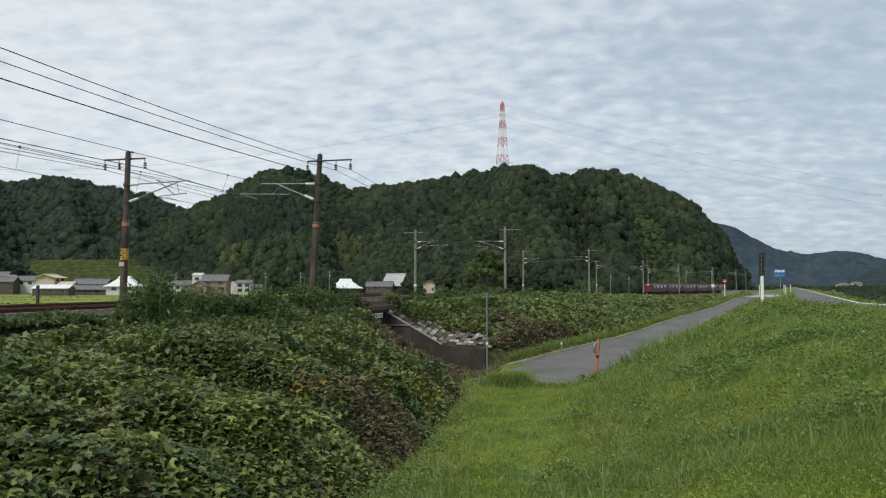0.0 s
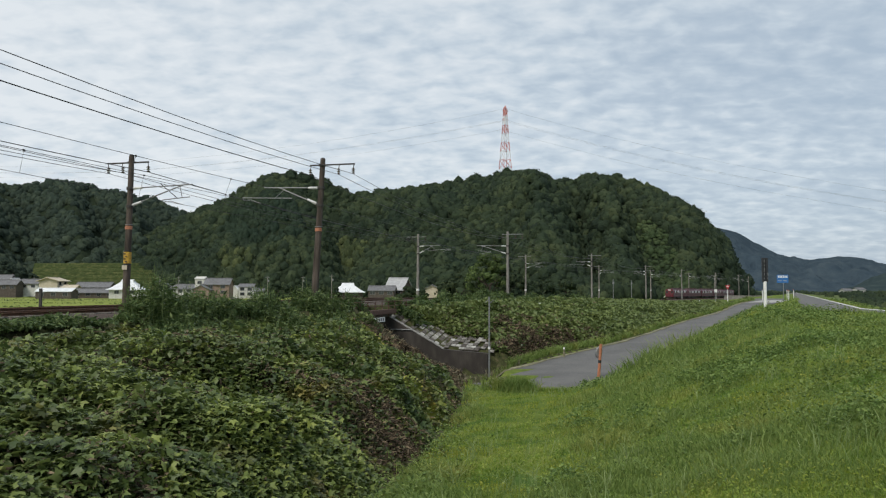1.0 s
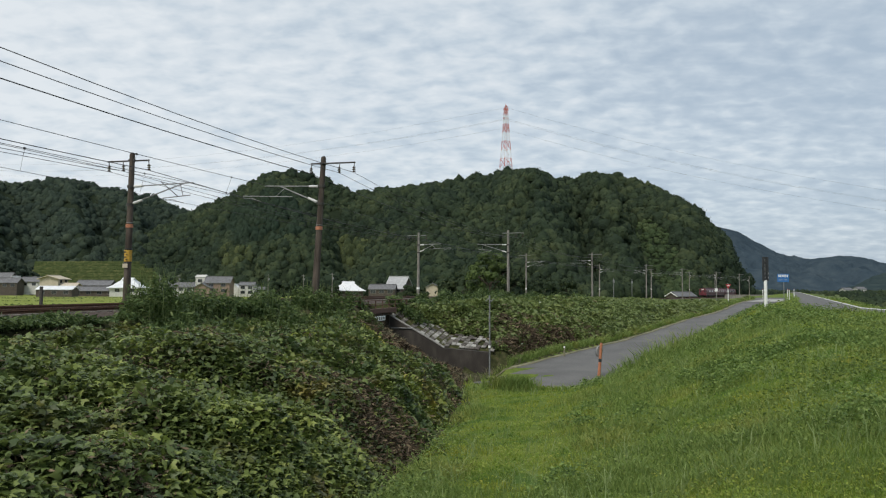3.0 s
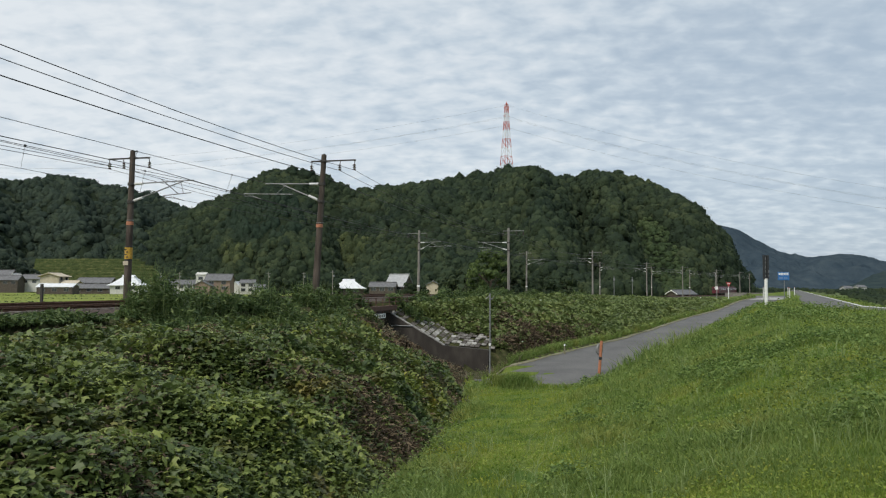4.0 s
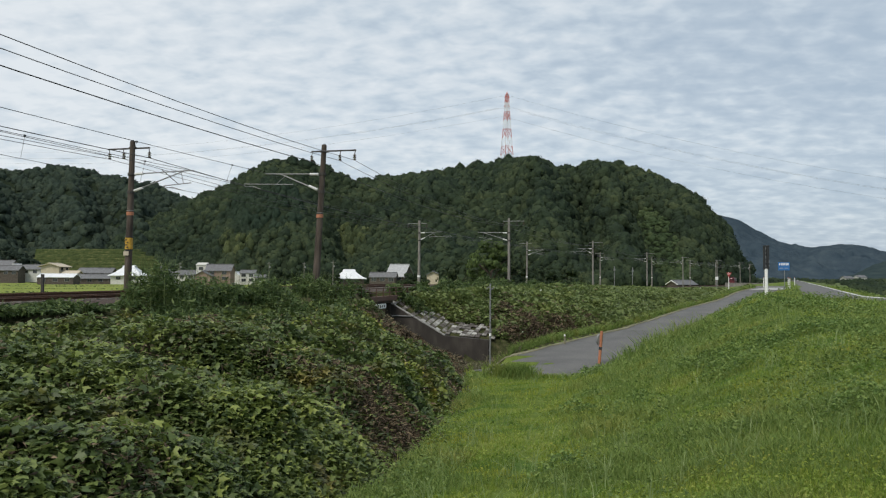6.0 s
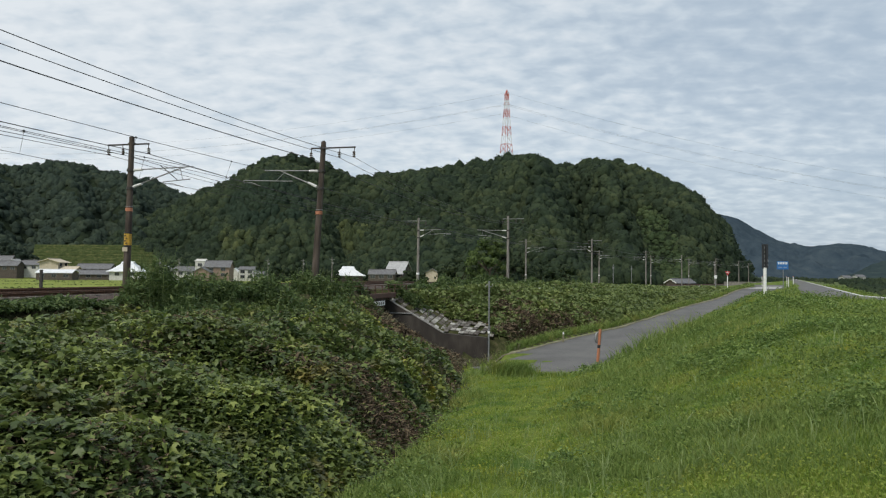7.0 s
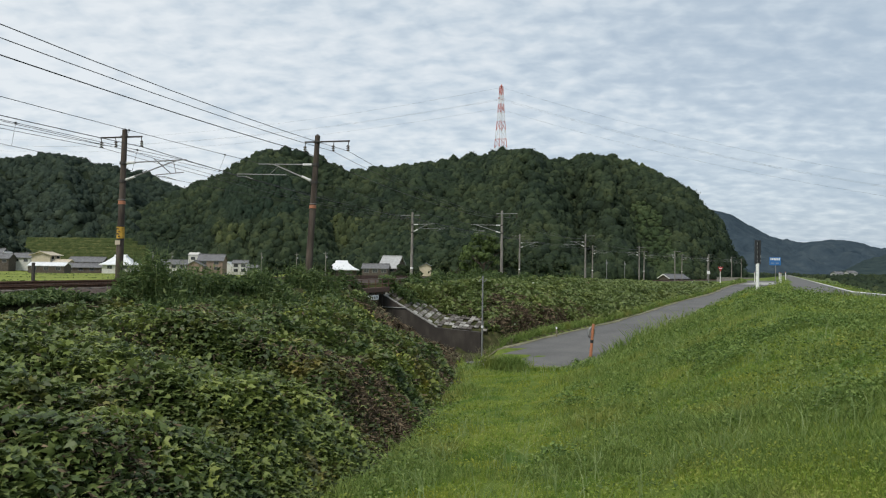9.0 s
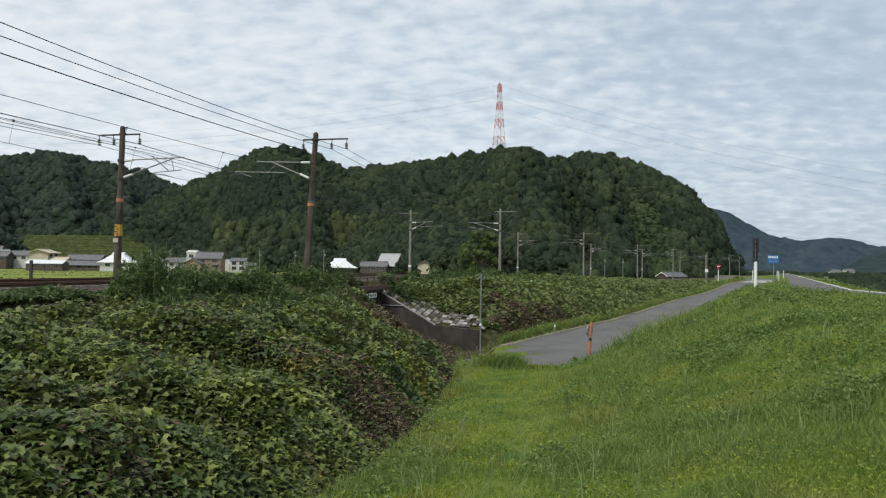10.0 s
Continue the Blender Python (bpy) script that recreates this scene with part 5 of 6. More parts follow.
build_terraces()


def build_pylon(x, y, z, h):
    p = thing("pylon", pose(x, y, z, 0, 0, 28), "red and white banded lattice power pylon", "pylon")
    n = 9
    half = lambda f: 3.7 * (1 - f) ** 1.2 + 1.0
    for i in range(n):
        f0, f1 = i / n, (i + 1) / n
        bm = bmesh.new()
        a, b = half(f0), half(f1)
        c0 = [(-a, -a), (a, -a), (a, a), (-a, a)]
        c1 = [(-b, -b), (b, -b), (b, b), (-b, b)]
        for k in range(4):
            j = (k + 1) % 4
            rod((*c0[k], f0 * h), (*c1[k], f1 * h), 0.26, 0.24, 5, bm)
            rod((*c0[k], f0 * h), (*c1[j], f1 * h), 0.13, 0.13, 4, bm)
            rod((*c0[j], f0 * h), (*c1[k], f1 * h), 0.13, 0.13, 4, bm)
            rod((*c1[k], f1 * h), (*c1[j], f1 * h), 0.13, 0.13, 4, bm)
        part("lattice_section", bm, M_PYLON_R if i % 2 == 0 else M_PYLON_W, p)
    for f, w in ((0.72, 3.2), (0.84, 3.0), (0.95, 2.6)):
        for s in (-1, 1):
            bm = bmesh.new()
            for yy in (-1.2, 1.2):
                rod((s * 1.0, yy, f * h), (s * w, 0, f * h + 0.5), 0.16, 0.12, 4, bm)
                rod((s * 1.0, yy, f * h + 1.8), (s * w, 0, f * h + 0.5), 0.16, 0.12, 4, bm)
            part("crossarm", bm, M_PYLON_R, p)
    part("peak", rod((0, 0, h), (0, 0, h + 2.2), 0.9, 0.2, 5), M_PYLON_R, p)
    # long power lines to the neighbouring pylons
    for side, (ex, ey, ez), drop in ((-1, (-560, 900, 150), 16), (1, (620, 520, 48), 22)):
        for f, off in ((0.99, 0.0), (0.84, 1.0), (0.84, -1.0), (0.72, -1.5)):
            a = Vector((x + off * 2, y, z + f * h))
            b = Vector((ex + off * 3, ey, ez + f * 45 - 45))
            tagged(part("power_line", tube(sag_line(a, b, drop, 24), 0.048, 4), M_STEEL, None), "thin far power line above the hill", "wire", "power lines of the pylon")


build_pylon(50.0, 640, 92.0, 66.0)


# ------------------------------------------------------------------ train
def train_car():
    c = thing("train_car", Matrix(), "dark red railway carriage with a row of windows", "train", "carriages of the train")
    L, W = 19.5, 2.8
    sec = [(-W / 2, 0.85), (W / 2, 0.85), (W / 2, 2.9), (W / 2 - 0.12, 3.25), (W / 2 - 0.5, 3.52), (0, 3.66), (-W / 2 + 0.5, 3.52), (-W / 2 + 0.12, 3.25), (-W / 2, 2.9)]
    part("body", prism(sec, L), M_TRAIN, c, "dark red body")
    roof = prism([(-W / 2 + 0.16, 3.28), (W / 2 - 0.16, 3.28), (W / 2 - 0.5, 3.56), (0, 3.70), (-W / 2 + 0.5, 3.56)], L - 0.1)
    part("roof", roof, M_TRAINROOF, c, "grey roof")
    for s in (-1, 1):
        for i in range(10):
            y = -7.0 + i * 1.55
            # two panes in three are painted sky-white, the others dark
            part("window", box((0.04, 0.85, 0.72), (s * (W / 2 + 0.01), y, 2.55), bevel=0.01), M_SKYGLASS if i % 3 != 1 else M_DARKGLASS, c)
        for y in (-8.6, 8.6):
            part("door", box((0.05, 1.0, 1.95), (s * (W / 2 + 0.005), y, 1.95), bevel=0.01), M_TRAIN, c)
            part("door_pane", box((0.05, 0.6, 0.6), (s * (W / 2 + 0.02), y, 2.5)), M_DARKGLASS, c)
        part("sill_stripe", box((0.02, L - 0.2, 0.08), (s * (W / 2 + 0.008), 0, 1.55)), M_TRAINROOF, c)
    for e in (-1, 1):
        for xx in (-0.85, 0.85):
            part("end_window", box((0.6, 0.04, 0.75), (xx, e * (L / 2 + 0.01), 2.45)), M_DARKGLASS, c)
        part("end_door", box((0.7, 0.06, 1.95), (0, e * (L / 2 + 0.01), 1.95)), M_TRAIN, c)
    part("route_board", box((0.9, 0.06, 0.28), (0, -(L / 2 + 0.02), 3.15)), M_WHITE, c)
    for y in (-6.7, 6.7):
        b = part("bogie", box((2.1, 2.9, 0.45), (0, y, 0.62), bevel=0.05), M_DARKSTEEL, c)
        for dy in (-1.05, 1.05):
            for s in (-0.55, 0.55):
                part("wheel", rod((s - 0.06, y + dy, 0.43), (s + 0.06, y + dy, 0.43), 0.43, sides=18), M_RAIL, b)
    part("underfloor_box", box((2.3, 7.5, 0.55), (0, 0, 0.6), bevel=0.04), M_DARKSTEEL, c)
    for y in (-4.5, 0.5, 5.0):
        part("roof_unit", box((1.3, 2.2, 0.32), (0, y, 3.78), bevel=0.05), M_TRAINROOF, c)
    return c


TRAIN_SPEED, TAIL_Y = 23.2, 249.0
first_car = train_car()
cars = [first_car] + [copy_thing(first_car, Matrix()) for _ in range(5)]


def along(y0, metres):
    """The y of the point that many metres further along the line."""
    y = y0
    for _ in range(40):
        y += metres / 40 / math.hypot(1, float(track_slope(y)))
    return y


def motions():
    """The train runs away along the far track."""
    for i, car in enumerate(cars):
        rows = []
        for k in range(21):
            t = 0.5 * k
            y = along(TAIL_Y, TRAIN_SPEED * t + 9.8 + i * 20.0)
            p = track_at(y, -1.95, RAIL_Z - float(fall(y)))
            rows.append((t, Matrix.Translation(p) @ pose(0, 0, 0, 0, 0, -math.degrees(math.atan(float(track_slope(y)))))))
        walk(car, rows)


# ------------------------------------------------------------------ vegetation
def spread(n, near, far_, b0, b1):
    """n random places, denser towards the standpoint of the path, within a span of bearings."""
    y = np.exp(rng.uniform(np.log(near), np.log(far_), n))
    x = rng.uniform(b0, b1, n) * y
    return x, y


def kudzu():
    x, y = spread(430000, 5.5, 145, -0.66, 0.62)
    x2, y2 = spread(270000, 42, 210, -0.06, 0.40)
    x3, y3 = spread(45000, 8, 22, -0.35, 0.0)
    x, y = np.concatenate([x, x2, x3]), np.concatenate([y, y2, y3])
    z, zone, cut = ground_z(x, y)
    xs, _ = lines(y)
    rel = np.stack([x - UP_C[0], y - UP_C[1]], 1)
    o, s = rel @ UP_V, rel @ UP_U
    paved = (s > 2.2) & (s < 4.7) & (o > 5.3) & (o < 12.1)
    keep = ((zone == 3) | ((zone == 4) & (y > 58) & (x < xs[4] - 0.6))) & ~cut & ~paved & ~((s > -2.6) & (s < 3) & (o > 5.4))
    x, y, z, toe, o, s = x[keep], y[keep], z[keep], xs[3][keep], o[keep], s[keep]
    n = len(x)
    # dry ground: near the foot of the bank and round the underpass
    dry = value_noise(x, y, 2.2, 21) * 0.6 + value_noise(x, y, 0.7, 22) * 0.4
    foot = np.clip(1 - (toe - x) / 2.6, 0, 1) * np.clip((y - 9) / 6, 0, 1) * np.clip((64 - y) / 8, 0, 1)
    brown = dry * np.interp(y, [60, 70], [1.0, 0.75]) + 0.29 * foot + 0.52 * ((s > -8.5) & (s < -2) & (o > 6.8)) + 0.3 * ((s > 2) & (s < 12) & (o > 11.5)) + rng.normal(0, 0.09, n) > 0.87
    brown |= (rng.uniform(0, 1, n) < np.interp(y, [40, 70], [0.05, 0.015]))
    z = z + rng.uniform(0.0, 0.34, n) + 0.55 * np.clip(value_noise(x, y, 0.75, 31) - 0.42, 0, 1)
    P = np.stack([x, y, z], 1)
    size = (0.085 + 0.135 * rng.uniform(0, 1, n) ** 1.3) * np.interp(y, [6, 25, 42, 60, 140, 210], [0.62, 0.95, 1.2, 1.7, 2.6, 3.3])
    blob = lambda cx_, cy_, rx_, ry_: ((x - cx_) / rx_) ** 2 + ((y - cy_) / ry_) ** 2 + 0.9 * value_noise(x, y, 0.6, 34) < 1.2
    withered = blob(-3.9, 9.6, 0.55, 0.7) | blob(-1.45, 17.5, 0.9, 1.8) | blob(-1.1, 14.2, 0.55, 1.3)
    brown |= withered & (rng.uniform(0, 1, n) < 0.35)
    # yellow-green patches, also coloured brighter where the hollows lie in shade
    brightened = (blob(-2.5, 9.9, 0.9, 0.7) | blob(-2.0, 12.6, 0.8, 1.4) | blob(-4.9, 10.6, 0.8, 0.6) | blob(-2.0, 9.0, 0.5, 0.5) | (value_noise(x, y, 1.1, 36) > 0.78)) & (y < 20) & (rng.uniform(0, 1, n) < 0.6)
    g = brightened & ~brown
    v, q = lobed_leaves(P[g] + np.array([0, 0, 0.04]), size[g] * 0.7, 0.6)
    tagged(new("young_kudzu", mesh_arrays("young_kudzu", v, q, [M_KUDZU_BRIGHT])), "yellow-green kudzu patches with brightened leaf colour on the near bank", "plants", kind="stuff")
    g = ~brown & ~brightened
    Q, sq = P[g], size[g]
    close = Q[:, 1] < 17                # three leaflets to a leaf where they can be told apart
    v, q = lobed_leaves(Q[close], sq[close] * 0.80, 0.62)
    tagged(new("kudzu_leaves", mesh_arrays("kudzu_leaves", v, q, [M_KUDZU])), "broad lobed kudzu leaves on the near bank", "plants", kind="stuff")
    Q, sq = Q[~close], sq[~close]
    v = leaf_quads(Q, sq * 1.15, sq, 0.72)
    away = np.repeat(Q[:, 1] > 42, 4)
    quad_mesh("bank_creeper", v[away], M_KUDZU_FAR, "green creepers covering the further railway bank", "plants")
    v = v[~away]
    quad_mesh("kudzu", v, M_KUDZU, "dense tangled creepers covering the railway bank", "plants")
    pale = leaf_quads(Q[close_ids := rng.integers(0, len(Q), 130)] + np.array([0, 0, 0.08]), sq[close_ids] * 1.1, sq[close_ids] * 0.8, 1.2)
    quad_mesh("pale_leaves", pale, M_PALELEAF, "scattered leaves showing pale undersides", "plants")
    b = brown
    slim = np.interp(y[b], [8, 22], [0.6, 1.0])
    v = leaf_quads(P[b] + np.array([0, 0, 0.02]), size[b] * 1.4 * slim, size[b] * 0.32 * slim, 1.1)
    quad_mesh("dry_scrub", v, M_BROWNLEAF, "dry brown stems and withered leaves on the bank", "plants")


kudzu()


def blades(P, h, w, bend, name, mat, label):
    """Bent, tapering blades in two pieces each."""
    n = len(P)
    a = rng.uniform(0, 2 * np.pi, n)
    side = np.stack([np.cos(a), np.sin(a), np.zeros(n)], 1) * (w / 2)[:, None]
    t = rng.uniform(0, 2 * np.pi, n)
    lean = np.stack([np.cos(t), np.sin(t), np.zeros(n)], 1) * (h * bend * rng.uniform(0.2, 1.2, n))[:, None]
    up_ = np.stack([np.zeros(n), np.zeros(n), h], 1)
    mid, tip = P + up_ * 0.6 + lean * 0.35, P + up_ * 0.95 + lean
    P = P - up_ * 0.15
    v = np.stack([P - side, P + side, mid + side * 0.8, mid - side * 0.8, mid - side * 0.8, mid + side * 0.8, tip + side * 0.12, tip - side * 0.12], 1)
    return quad_mesh(name, v.reshape(-1, 3), mat, label, "grass")


def levee_grass():
    x, y = spread(240000, 3.6, 135, -0.35, 0.66)
    z, zone, cut = ground_z(x, y)
    xs, _ = lines(y)
    yr_left = np.where(y > 60, 5.9 + 0.445 * y - 4.6, np.interp(y, [10, 30, 40, 50, 60], [38, 29.6, 26.8, 26.4, 28.0]))
    lane = (zone == 5) & (y > 37.0)
    keep = (((zone >= 4) & (zone <= 8)) | ((zone == 3) & (xs[3] - x < 0.5))) & ~lane & ~cut & ((x < yr_left - 0.1) | (x > yr_left + 4.9))
    x, y, z, zone = x[keep], y[keep], z[keep], zone[keep]
    tall = value_noise(x, y, 2.6, 41) * 0.65 + value_noise(x, y, 0.9, 42) * 0.35
    edge = np.exp(-((y - 37.0) / 4.0) ** 2) * np.clip((x - 6.5) / 2, 0, 1) * np.clip((14 - x) / 2, 0, 1)
    toe, crest = xs[3][keep], xs[6][keep]
    up_slope = (x - toe) / (crest - toe)
    fringe = np.exp(-((x - toe - 0.35) / 0.55) ** 2)                    # lush grass along the foot of the bank
    mown = np.exp(-((up_slope - 0.24) / 0.10) ** 2) * np.clip((36 - y) / 4, 0, 1)      # a trodden strip up the slope's foot
    rank = np.clip((up_slope - 0.34) * 8, 0, 1) * np.clip((0.85 - up_slope) * 5, 0, 1) * np.clip((48 - y) / 6, 0, 1)
    tuft = value_noise(x, y, 0.42, 43)
    tall = np.clip(tall + 0.16 * rank + 0.22 * fringe - 0.20 * mown, 0, 1)
    h = (0.05 + 0.18 * np.clip((tall - 0.45) * 2.6, 0, 1) * (0.35 + 1.3 * tuft ** 1.5) + 0.45 * edge * (0.5 + tuft)) * rng.uniform(0.45, 1.3, len(x))
    h = h * np.interp(y, [4, 40, 130], [0.85, 1.15, 1.6])
    w = np.interp(y, [4, 12, 40, 130], [0.009, 0.0155, 0.043, 0.12]) * rng.uniform(0.7, 1.3, len(x))
    P = np.stack([x, y, z], 1)
    long_ = (tall + rng.normal(0, 0.05, len(x)) > 0.56) | (edge > 0.3) | ((zone == 4) & (y > 43))
    blades(P[~long_], h[~long_], w[~long_], 0.75, "grass", M_GRASS, "short bright green meadow grass on the levee")
    blades(P[long_], h[long_] * 1.15, w[long_], 0.85, "tall_grass", M_TALLGRASS, "taller darker grass in patches on the levee")
    # leafy weeds: on the upper slope and by the head of the lane
    patch = value_noise(x, y, 3.5, 45) * 0.6 + value_noise(x, y, 1.2, 46) * 0.4
    where = np.clip((x / y - 0.40) * 8, 0, 1) * np.clip((y - 9) / 5, 0, 1) + np.exp(-((y - 58) / 12) ** 2) * (x > 17) + 0.22 * rank + 0.6 * fringe
    pick = rng.uniform(0, 1, len(x)) < 0.75 * where * np.clip((patch - 0.46) * 5, 0, 1)
    P = np.stack([x, y, z + rng.uniform(0.02, 0.10 + 0.55 * np.clip(patch - 0.42, 0, 1), len(x)) * np.interp(y, [4, 60], [1.0, 2.0])], 1)[pick]
    s = rng.uniform(0.025, 0.06, len(P)) * np.interp(P[:, 1], [4, 15, 60, 135], [0.7, 0.95, 2.2, 4.0])
    quad_mesh("meadow_weeds", leaf_quads(P, s * 1.6, s, 0.7), M_WEED, "leafy green weeds among the grass", "plants")
    # clover and low herbs between the blades close by
    low = (y < 22) & (rng.uniform(0, 1, len(x)) < 0.26 * np.clip((value_noise(x, y, 1.6, 48) - 0.30) * 3, 0, 1))
    P = np.stack([x, y, z + rng.uniform(0.04, 0.13, len(x))], 1)[low]
    s = rng.uniform(0.018, 0.04, len(P)) * np.interp(P[:, 1], [4, 22], [0.7, 1.4])
    quad_mesh("meadow_herbs", leaf_quads(P, s * 1.4, s, 0.6), M_GRASS, "low clover and herbs in the meadow", "plants")
    # scattered pale reed tufts
    pts = []
    r = np.random.default_rng(19)
    for _ in range(110):
        yy = math.exp(r.uniform(math.log(7.5), math.log(40)))
        xx = r.uniform(-0.04, 0.55) * yy
        k = r.integers(5, 16)
        pts.append(np.stack([xx + r.normal(0, 0.10, k), np.full(k, yy) + r.normal(0, 0.10, k)], 1))
    q = np.concatenate(pts)
    z, zone, _ = ground_z(q[:, 0], q[:, 1])
    ok = (zone >= 4) & (zone <= 6) & ~((zone == 5) & (q[:, 1] > 37.5))
    P = np.stack([q[:, 0], q[:, 1], z], 1)[ok]
    blades(P, rng.uniform(0.22, 0.48, len(P)), np.interp(P[:, 1], [5, 40], [0.008, 0.026]), 0.9, "reed_tuft", M_REED, "pale arching reed blades standing out of the grass")
    # a lush tuft at the foot of the lane
    r2 = np.random.default_rng(23)
    k = 1500
    q = np.stack([3.2 + r2.normal(0, 0.5, k), 37.2 + r2.normal(0, 0.35, k)], 1)
    z, _, _ = ground_z(q[:, 0], q[:, 1])
    blades(np.stack([q[:, 0], q[:, 1], z], 1), rng.uniform(0.35, 0.85, k), rng.uniform(0.025, 0.05, k), 0.7, "grass_tuft", M_TALLGRASS, "lush green grass tuft at the lane foot")


levee_grass()


def weed_clumps():
    """Leafy clumps of creepers and mugwort standing out of the levee's grass."""
    r = np.random.default_rng(83)
    out = []
    for _ in range(900):
        y = math.exp(r.uniform(math.log(9), math.log(75)))
        x = r.uniform(0.05, 0.64) * y
        xs, _ = lines(np.array([y]))
        f = (x - xs[3][0]) / (xs[6][0] - xs[3][0])
        if not 0.30 < f < 1.25 or (y > 36 and x < xs[5][0] + 0.8):
            continue
        grow = float(value_noise(np.array([x]), np.array([y]), 4.5, 71)[0])
        chance = 0.9 * max(0.0, grow - 0.42) * 3 * (1.0 if f > 0.65 else 0.35) * min(1.0, max(0.12, (y - 10) / 6))
        if r.uniform() > chance or (abs(x / y - 0.4156) < 0.03 and 55 < y < 69):
            continue
        rad, tall = r.uniform(0.25, 0.8) * (0.8 + y / 60), r.uniform(0.10, 0.38) * (0.9 + y / 90)
        k = int(np.interp(y, [9, 30, 75], [220, 150, 90]))
        a, d = r.uniform(0, 2 * np.pi, k), np.sqrt(r.uniform(0, 1, k))
        px_, py_ = x + np.cos(a) * d * rad, y + np.sin(a) * d * rad
        out.append(np.stack([px_, py_, tall * (1 - d ** 2) * r.uniform(0.6, 1.1, k) + 0.05], 1))
    P = np.concatenate(out)
    z, zone, _ = ground_z(P[:, 0], P[:, 1])
    P[:, 2] += z
    P = P[(zone >= 5) & (zone <= 7)]
    s = r.uniform(0.024, 0.052, len(P)) * np.interp(P[:, 1], [8, 20, 75], [0.85, 1.15, 2.8])
    quad_mesh("levee_weed_clumps", leaf_quads(P, s * 1.7, s, 0.75), M_LEVEEWEED, "leafy dark green weed clumps in the levee grass", "plants")


weed_clumps()


def lane_foot_grass():
    """Grass that hangs over the lower end of the lane."""
    r = np.random.default_rng(29)
    k = 2600
    x = r.uniform(3.0, 9.0, k)
    y = 37.15 + np.clip(x - 6.2, 0, 3) * 0.9 + r.normal(0, 0.22, k)
    z, _, _ = ground_z(x, y)
    blades(np.stack([x, y, z], 1), r.uniform(0.08, 0.30, k), r.uniform(0.02, 0.04, k), 0.9, "edge_grass", M_GRASS, "short grass hanging over the lane end")


lane_foot_grass()


def surroundings():
    """The meadow and the creepers go on beside and behind the standpoint."""
    r = np.random.default_rng(37)
    x, y = r.uniform(-30, 34, 34000), r.uniform(-15, 26, 34000)
    seen = (y > 3.6) & (x / np.maximum(y, 0.1) > -0.64) & (x / np.maximum(y, 0.1) < 0.64)
    x, y = x[~seen], y[~seen]
    z, zone, _ = ground_z(x, y)
    g = (zone >= 4) & (zone <= 7) & ((y > 3) | (np.hypot(x, y) > 1.0))
    blades(np.stack([x, y, z], 1)[g], r.uniform(0.06, 0.22, g.sum()), r.uniform(0.012, 0.03, g.sum()), 0.8, "meadow_grass", M_GRASS, "short meadow grass round the levee slope")
    k = zone == 3
    P = np.stack([x, y, z + r.uniform(0, 0.36, len(x))], 1)[k]
    s = r.uniform(0.12, 0.24, len(P))
    quad_mesh("bank_kudzu", leaf_quads(P, s * 1.15, s, 0.7), M_KUDZU, "kudzu leaves further along the railway bank", "plants")


surroundings()


